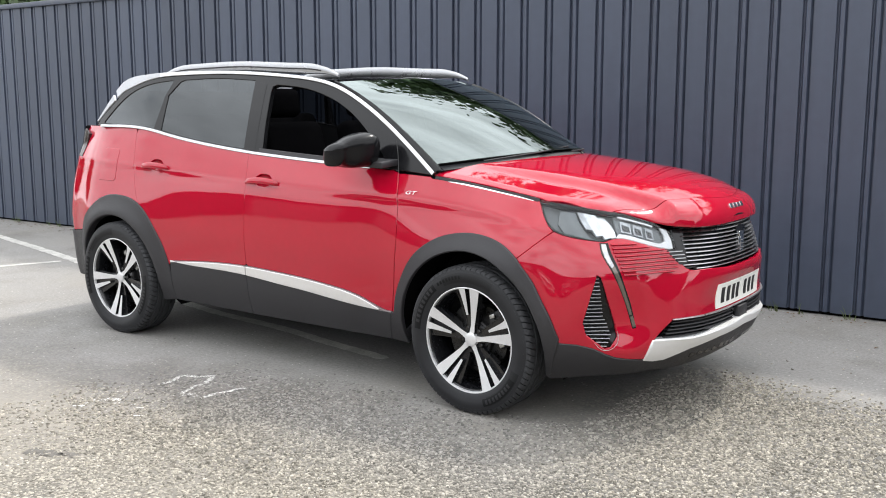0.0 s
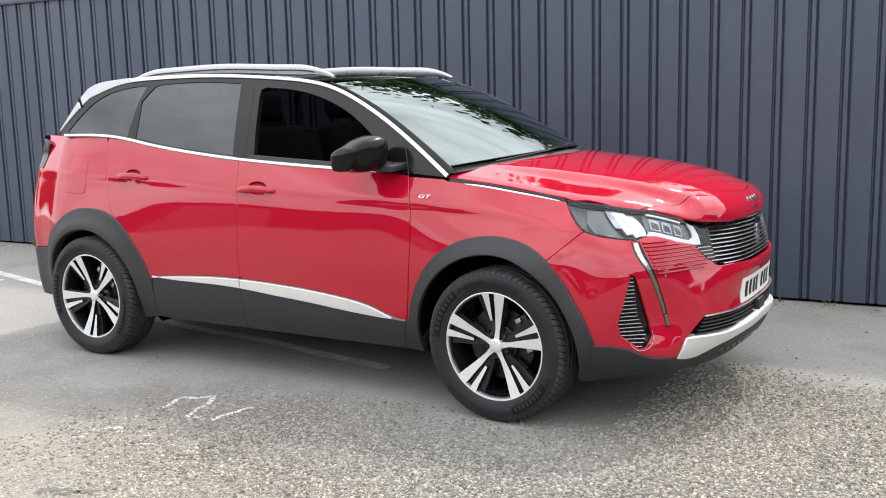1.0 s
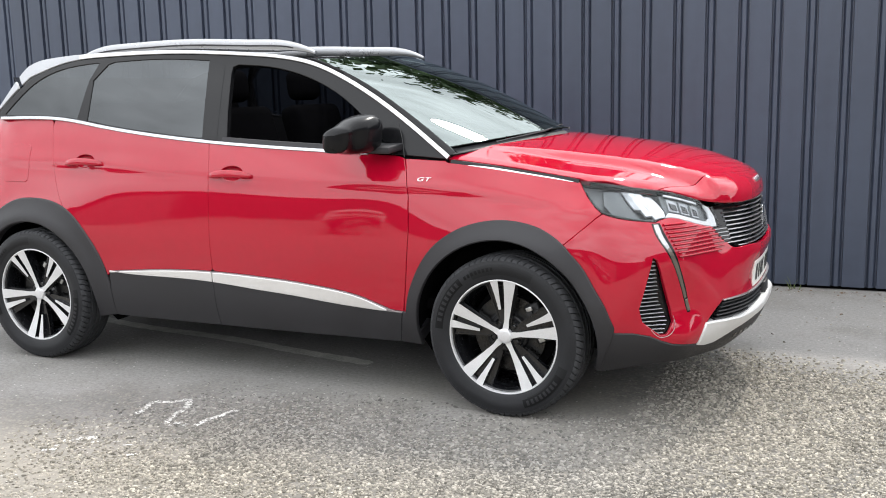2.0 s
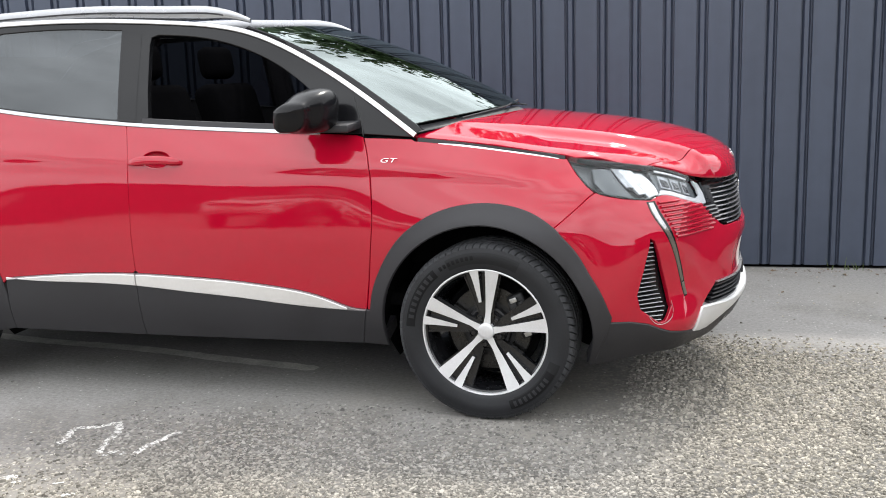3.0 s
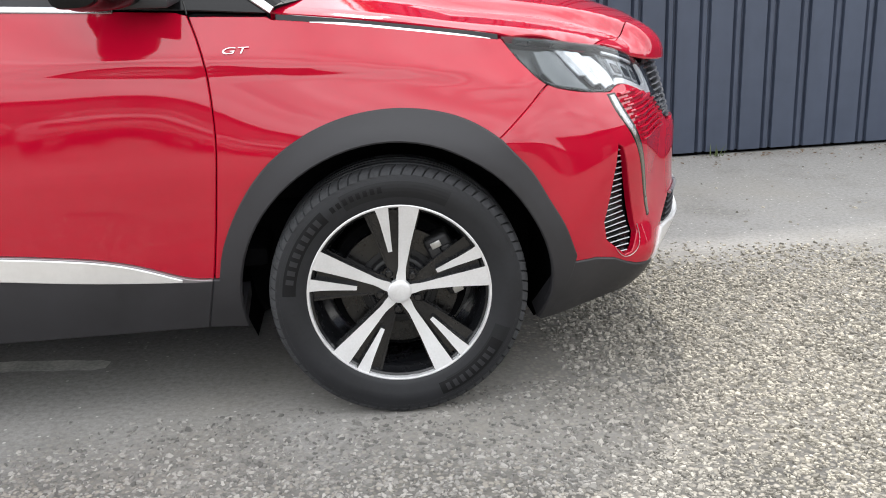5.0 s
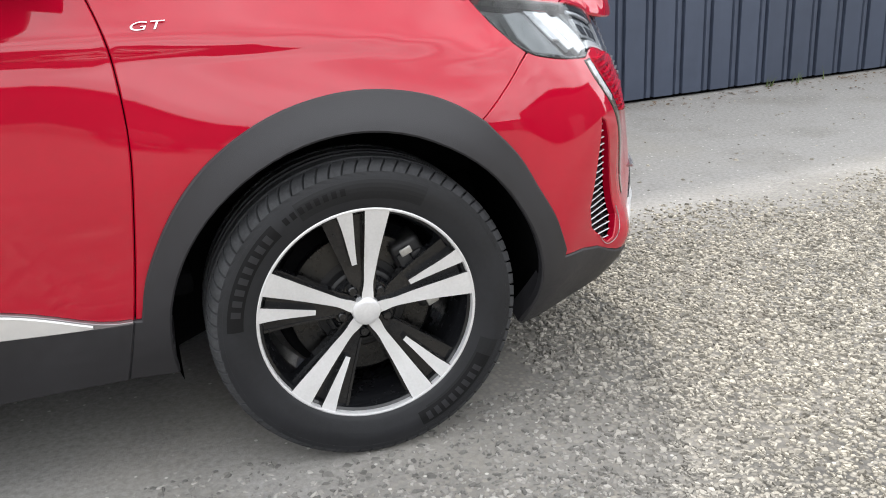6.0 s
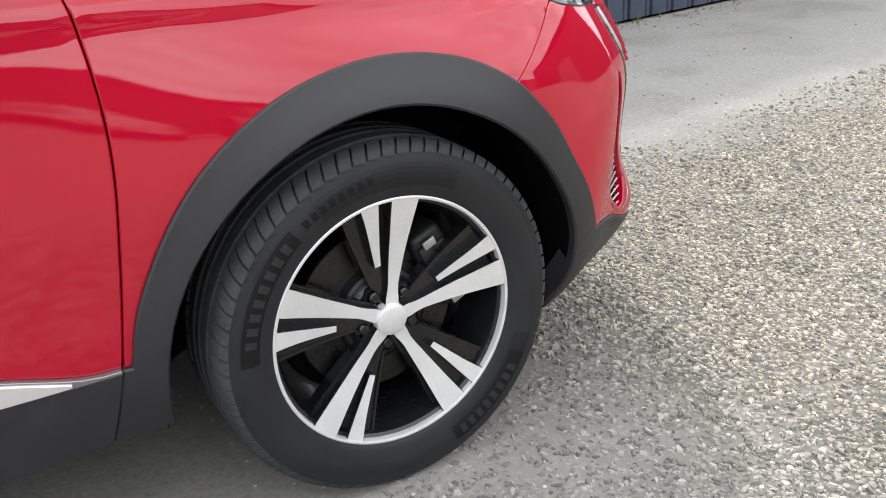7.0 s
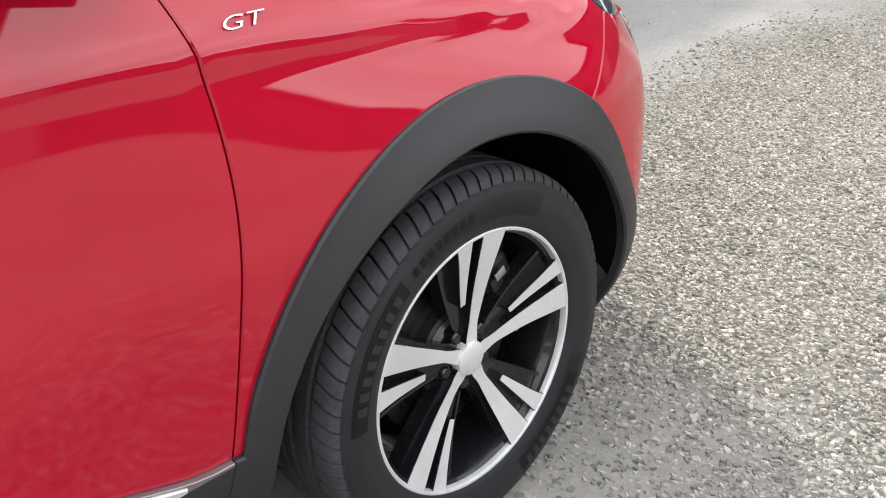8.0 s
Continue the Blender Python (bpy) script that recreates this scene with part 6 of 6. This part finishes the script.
# weeds and dry litter along the foot of the fence
def weeds():
    rng = np.random.default_rng(11)
    verts, faces = [], []
    for c in rng.uniform(-9, 7, 46):
        px, py = fence_at(c)
        for k in range(rng.integers(3, 12)):
            a, h, r = rng.uniform(0, 6.3), rng.uniform(0.02, 0.10) * (1 + 1.2 * (rng.uniform() > 0.93)), rng.uniform(0, 0.05)
            x, y = px + r * math.cos(a), py - 0.035 + 0.4 * r * math.sin(a)
            lean = rng.uniform(-0.6, 0.6) * h, rng.uniform(-0.6, 0.3) * h
            w = rng.uniform(0.0015, 0.004)
            i = len(verts)
            verts += [(x - w, y, 0), (x + w, y, 0), (x + w * 0.7 + lean[0] * 0.4, y + lean[1] * 0.4, h * 0.6), (x - w * 0.7 + lean[0] * 0.4, y + lean[1] * 0.4, h * 0.6), (x + lean[0], y + lean[1], h)]
            faces += [[i, i + 1, i + 2, i + 3], [i + 3, i + 2, i + 4]]
    return verts, faces


def litter():
    rng = np.random.default_rng(12)
    verts, faces = [], []
    for c in rng.uniform(-9, 8, 1500):
        px, py = fence_at(c)
        x, y, a, s = px, py - 0.03 - 0.10 * rng.exponential(1.0), rng.uniform(0, 6.3), rng.uniform(0.004, 0.017)
        i = len(verts)
        for k in range(4):
            b = a + k * math.pi / 2
            f = s * (1 if k % 2 else 0.55)
            verts.append((x + f * math.cos(b), y + f * math.sin(b), 0.002 + rng.uniform(0, 0.6) * s))
        faces.append([i, i + 1, i + 2, i + 3])
    return verts, faces


weed_green = material("weed_green", (0.09, 0.12, 0.04), 0.7, vary=0.4, scale=3)
dry_leaf = material("dry_leaf", (0.13, 0.085, 0.05), 0.8, vary=0.5, scale=6)
tagged(part("weeds", weeds(), weed_green, None, smooth=False), "small green weeds along the foot of the fence", "weeds", kind="stuff")
tagged(part("leaf_litter", litter(), dry_leaf, None, smooth=False), "dry brown leaf litter along the foot of the fence", "litter", kind="stuff")

# painted marks on the ground
road_paint = material("road_paint", (0.62, 0.61, 0.58), 0.8, vary=0.25, scale=14, bump=0.3, bump_scale=120)
rn, rl = road_paint.node_tree.nodes, road_paint.node_tree.links
flake, flake_at, flake_step, flake_mix = rn.new("ShaderNodeTexNoise"), rn.new("ShaderNodeTexCoord"), rn.new("ShaderNodeMapRange"), rn.new("ShaderNodeMixRGB")
flake.inputs["Scale"].default_value, flake.inputs["Detail"].default_value, flake.inputs["Roughness"].default_value = 55, 6, 0.75
flake_step.inputs["From Min"].default_value, flake_step.inputs["From Max"].default_value = 0.43, 0.53
worn = rn["Principled BSDF"].inputs["Base Color"].links[0].from_socket
rl.new(flake_at.outputs["Object"], flake.inputs["Vector"])
rl.new(flake.outputs["Fac"], flake_step.inputs["Value"])
rl.new(flake_step.outputs[0], flake_mix.inputs[0])
flake_mix.inputs[1].default_value = (0.17, 0.163, 0.152, 1)
rl.new(worn, flake_mix.inputs[2])
rl.new(flake_mix.outputs[0], rn["Principled BSDF"].inputs["Base Color"])


def brushed(points, wide, seed, ragged=0.25, step=0.02):
    """A painted stroke with a ragged edge, lying on the ground."""
    rng = np.random.default_rng(seed)
    line = curve(points, step)
    verts = []
    for i, p in enumerate(line):
        a, b = line[max(i - 1, 0)], line[min(i + 1, len(line) - 1)]
        d = max(math.dist(a, b), 1e-6)
        nx, ny = -(b[1] - a[1]) / d, (b[0] - a[0]) / d
        for side in (-1, 1):
            w = wide / 2 * (1 + ragged * rng.uniform(-1, 1)) * (0.55 if i in (0, len(line) - 1) else 1)
            verts.append((p[0] + nx * w * side, p[1] + ny * w * side, 0.0022))
    return verts, [[2 * i, 2 * i + 2, 2 * i + 3, 2 * i + 1] for i in range(len(line) - 1)]


scrawl = tagged(new("paint_scrawl"), "white hand-painted scrawl on the asphalt", "road marking", kind="structure")
for i, (pts, w) in enumerate(((((-1.529, -1.433), (-1.54, -1.361), (-1.564, -1.273), (-1.497, -1.25), (-1.446, -1.184)), 0.035), (((-1.438, -1.18), (-1.373, -1.287), (-1.355, -1.374), (-1.342, -1.423), (-1.316, -1.483)), 0.038), (((-1.287, -1.504), (-1.27, -1.459), (-1.216, -1.477)), 0.03), (((-1.186, -1.479), (-1.179, -1.423), (-1.177, -1.368), (-1.157, -1.313), (-1.149, -1.262), (-1.124, -1.231)), 0.036))):
    part("stroke", brushed(pts, 0.72 * w, i, 0.5, 0.005), road_paint, scrawl, smooth=False)
for i, (x, y, a, w) in enumerate(((-1.559, -1.90, 0.05, 0.03), (-1.57, -1.855, 0.03, 0.012), (-1.562, -1.796, 0.04, 0.03), (-1.51, -1.745, 0.07, 0.045), (-1.45, -1.765, 0.03, 0.02), (-1.36, -1.727, 0.03, 0.014), (-1.297, -1.744, 0.035, 0.014), (-1.204, -1.822, 0.04, 0.025))):
    part("splash", brushed([(x - a / 2, y - a / 3), (x, y), (x + a / 2, y + a / 3)], 0.75 * w, 20 + i, 0.7, 0.006), road_paint, scrawl, smooth=False)
oil = material("oil_stain", (0.105, 0.097, 0.086), 0.75, vary=0.35, scale=20, bump=0.3, bump_scale=150)
stain = tagged(new("oil_stain"), "dark oil stain soaked into the asphalt", "stain", kind="structure")
part("blot", join(brushed([(-1.20, -2.375), (-1.12, -2.345), (-1.04, -2.325)], 0.055, 61, 0.6, 0.008), brushed([(-1.07, -2.30), (-1.01, -2.285), (-0.97, -2.28)], 0.035, 62, 0.6, 0.008)), oil, stain, smooth=False)
bay_paint = material("bay_paint", (0.46, 0.45, 0.42), 0.85, vary=0.3, scale=9, bump=0.3, bump_scale=120)
bay = tagged(new("bay_lines"), "worn white parking bay lines on the asphalt", "road marking", kind="structure")
for i, (pts, w, mat) in enumerate(((((-9.5, 1.38), (-7.43, 0.963), (-5.13, 0.48), (-4.4, 0.30)), 0.095, bay_paint), (((-5.44, 0.44), (-5.62, -0.04), (-5.9, -0.9), (-6.2, -1.9)), 0.075, bay_paint), (((-4.2, 0.28), (-2.4, -0.17), (-2.0, -0.20), (-1.5, -0.285), (-0.92, -0.375)), 0.085, bay_paint))):
    part("bay_line", brushed(pts, w, 40 + i, 0.12, 0.04), mat, bay, smooth=False)

# what stands behind the camera and beyond the fence: seen in the car's paint and glass
shed_wall = material("shed_wall", (0.04, 0.04, 0.042), 0.7, vary=0.2, scale=0.6)
shed_roof = material("shed_roof", (0.12, 0.12, 0.125), 0.6, vary=0.15, scale=0.5)
shed_door = material("shed_door", (0.16, 0.16, 0.165), 0.5, vary=0.1, scale=1)
shed = tagged(new("warehouse"), "long dark warehouse with roller doors across the yard", "building")
part("shed_wall", box(-40, 26, -33, -19, 0, 3.8), shed_wall, shed, smooth=False)
part("shed_roof", ([(-40.5, -18.6, 3.8), (26.5, -18.6, 3.8), (26.5, -26, 5.0), (-40.5, -26, 5.0), (-40.5, -33.4, 3.8), (26.5, -33.4, 3.8)], [[0, 1, 2, 3], [3, 2, 5, 4]]), shed_roof, shed, smooth=False)
for x in (-30, -18, -6, 6, 18):
    part("roller_door", box(x - 2, x + 2, -19.06, -18.99, 0.02, 3.2, 0.01), shed_door, shed, smooth=False)

hall = tagged(new("workshop"), "dark workshop building at the end of the yard", "building")
part("hall_wall", box(24, 36, -22.5, 2.5, 0, 7.0), shed_wall, hall, smooth=False)
part("hall_roof", ([(23.7, -22.8, 7.0), (36.3, -22.8, 7.0), (36.3, -10, 8.4), (23.7, -10, 8.4), (36.3, 2.8, 7.0), (23.7, 2.8, 7.0)], [[0, 1, 2, 3], [3, 2, 4, 5]]), shed_roof, hall, smooth=False)
part("roller_door", box(23.94, 24.01, -11, -7, 0.02, 3.4, 0.01), shed_door, hall, smooth=False)

leaf_mat = material("leaf", (0.055, 0.10, 0.028), 0.55, vary=0.35, scale=0.9)
bark = material("bark", (0.12, 0.095, 0.07), 0.9, vary=0.3, scale=3, bump=0.5, bump_scale=40)


def tree(high, seed):
    """A broad-leaved tree: tapered trunk, limbs and a crown of single leaves in clumps."""
    rng = np.random.default_rng(seed)
    base = tagged(new("tree"), "broad-leaved tree with a dense green crown behind the fence", "tree")

    def limb(a, b, r0, r1):
        m = (Vector(a) + Vector(b)) / 2 + Vector(rng.uniform(-0.2, 0.2, 3))
        path = curve([tuple(a), tuple(m), tuple(b)], 0.3)
        n = len(path)
        gs = []
        for i in range(n):
            p = Vector(path[i])
            r = r0 + (r1 - r0) * i / (n - 1)
            gs.append([p + Vector((r * math.cos(t), r * math.sin(t), 0)) for t in np.linspace(0, 2 * math.pi, 8, endpoint=False)])
        return [v for q in gs for v in q], [[i * 8 + k, i * 8 + (k + 1) % 8, (i + 1) * 8 + (k + 1) % 8, (i + 1) * 8 + k] for i in range(n - 1) for k in range(8)]

    fork = Vector((0, 0, high * 0.4))
    gs, tips = [limb((0, 0, -0.1), fork, 0.19, 0.12)], []
    for i in range(9):
        a = 2.4 * i + rng.uniform(-0.4, 0.4)
        tip = fork + Vector((math.cos(a) * rng.uniform(0.9, 2.1), math.sin(a) * rng.uniform(0.9, 2.1), rng.uniform(0.15, 0.56) * high))
        gs.append(limb(fork + Vector((0, 0, rng.uniform(-0.5, 0.3))), tip, 0.07, 0.015))
        tips += [tip, fork.lerp(tip, 0.6)]
    part("trunk", join(*gs), bark, base)
    n = 17000
    which = rng.integers(0, len(tips), n)
    c = np.array([tuple(tips[i]) for i in which]) + rng.normal(0, 0.40, (n, 3))
    d = rng.normal(0, 1, (n, 3))
    d /= np.linalg.norm(d, axis=1)[:, None]
    e = np.cross(d, rng.normal(0, 1, (n, 3)))
    e /= np.linalg.norm(e, axis=1)[:, None]
    s = rng.uniform(0.07, 0.14, n)[:, None]
    v = np.stack([c - d * s, c + e * s * 0.5, c + d * s, c - e * s * 0.5], 1).reshape(-1, 3)
    part("crown", (v, np.arange(4 * n).reshape(-1, 4)), leaf_mat, base, smooth=False)
    return base


oak, ash = tree(4.6, 3), tree(3.8, 5)
oak.matrix_basis, ash.matrix_basis = pose(-3.9, 7.2, 0) @ Matrix.Diagonal((1.30, 1.10, 0.88, 1)), pose(-0.9, 7.0, 0) @ Matrix.Diagonal((1.40, 1.15, 1.32, 1))
for i, (x, y, s, q) in enumerate(((-7.2, 7.4, 1.35, ash), (1.9, 7.6, 1.10, oak), (5.2, 9.0, 1.15, ash), (-10.2, 6.2, 1.05, oak), (-13.6, 6.6, 1.0, ash), (8.0, 10, 1.1, oak), (12.5, 10, 1.05, ash), (-36, -6, 1.1, ash), (-34, 3, 1.2, oak))):
    copy_thing(q, pose(x, y, 0, 0, 0, 50 * i) @ Matrix.Diagonal((s, s, s, 1)))


# parked cars across the yard, seen in the paint
for i, (x, tint, word) in enumerate(((-5.6, (0.75, 0.75, 0.74), "white"), (-2.9, (0.42, 0.43, 0.45), "silver"), (-0.1, (0.70, 0.70, 0.69), "white"), (2.7, (0.05, 0.055, 0.07), "dark grey"))):
    other = copy_thing(CAR, pose(x, -11.5, 0, 0, 0, 90))
    coat_mat = material(word.replace(" ", "_") + "_paint", tint, 0.4, 0.2, coat=1.0)
    for o in other.children_recursive:
        if o.data and o.data.materials and o.data.materials[0] == red:
            o.material_slots[0].link = "OBJECT"
            o.material_slots[0].material = coat_mat
    tagged(other, word + " SUV parked across the yard in a row", "car", "cars parked across the yard")
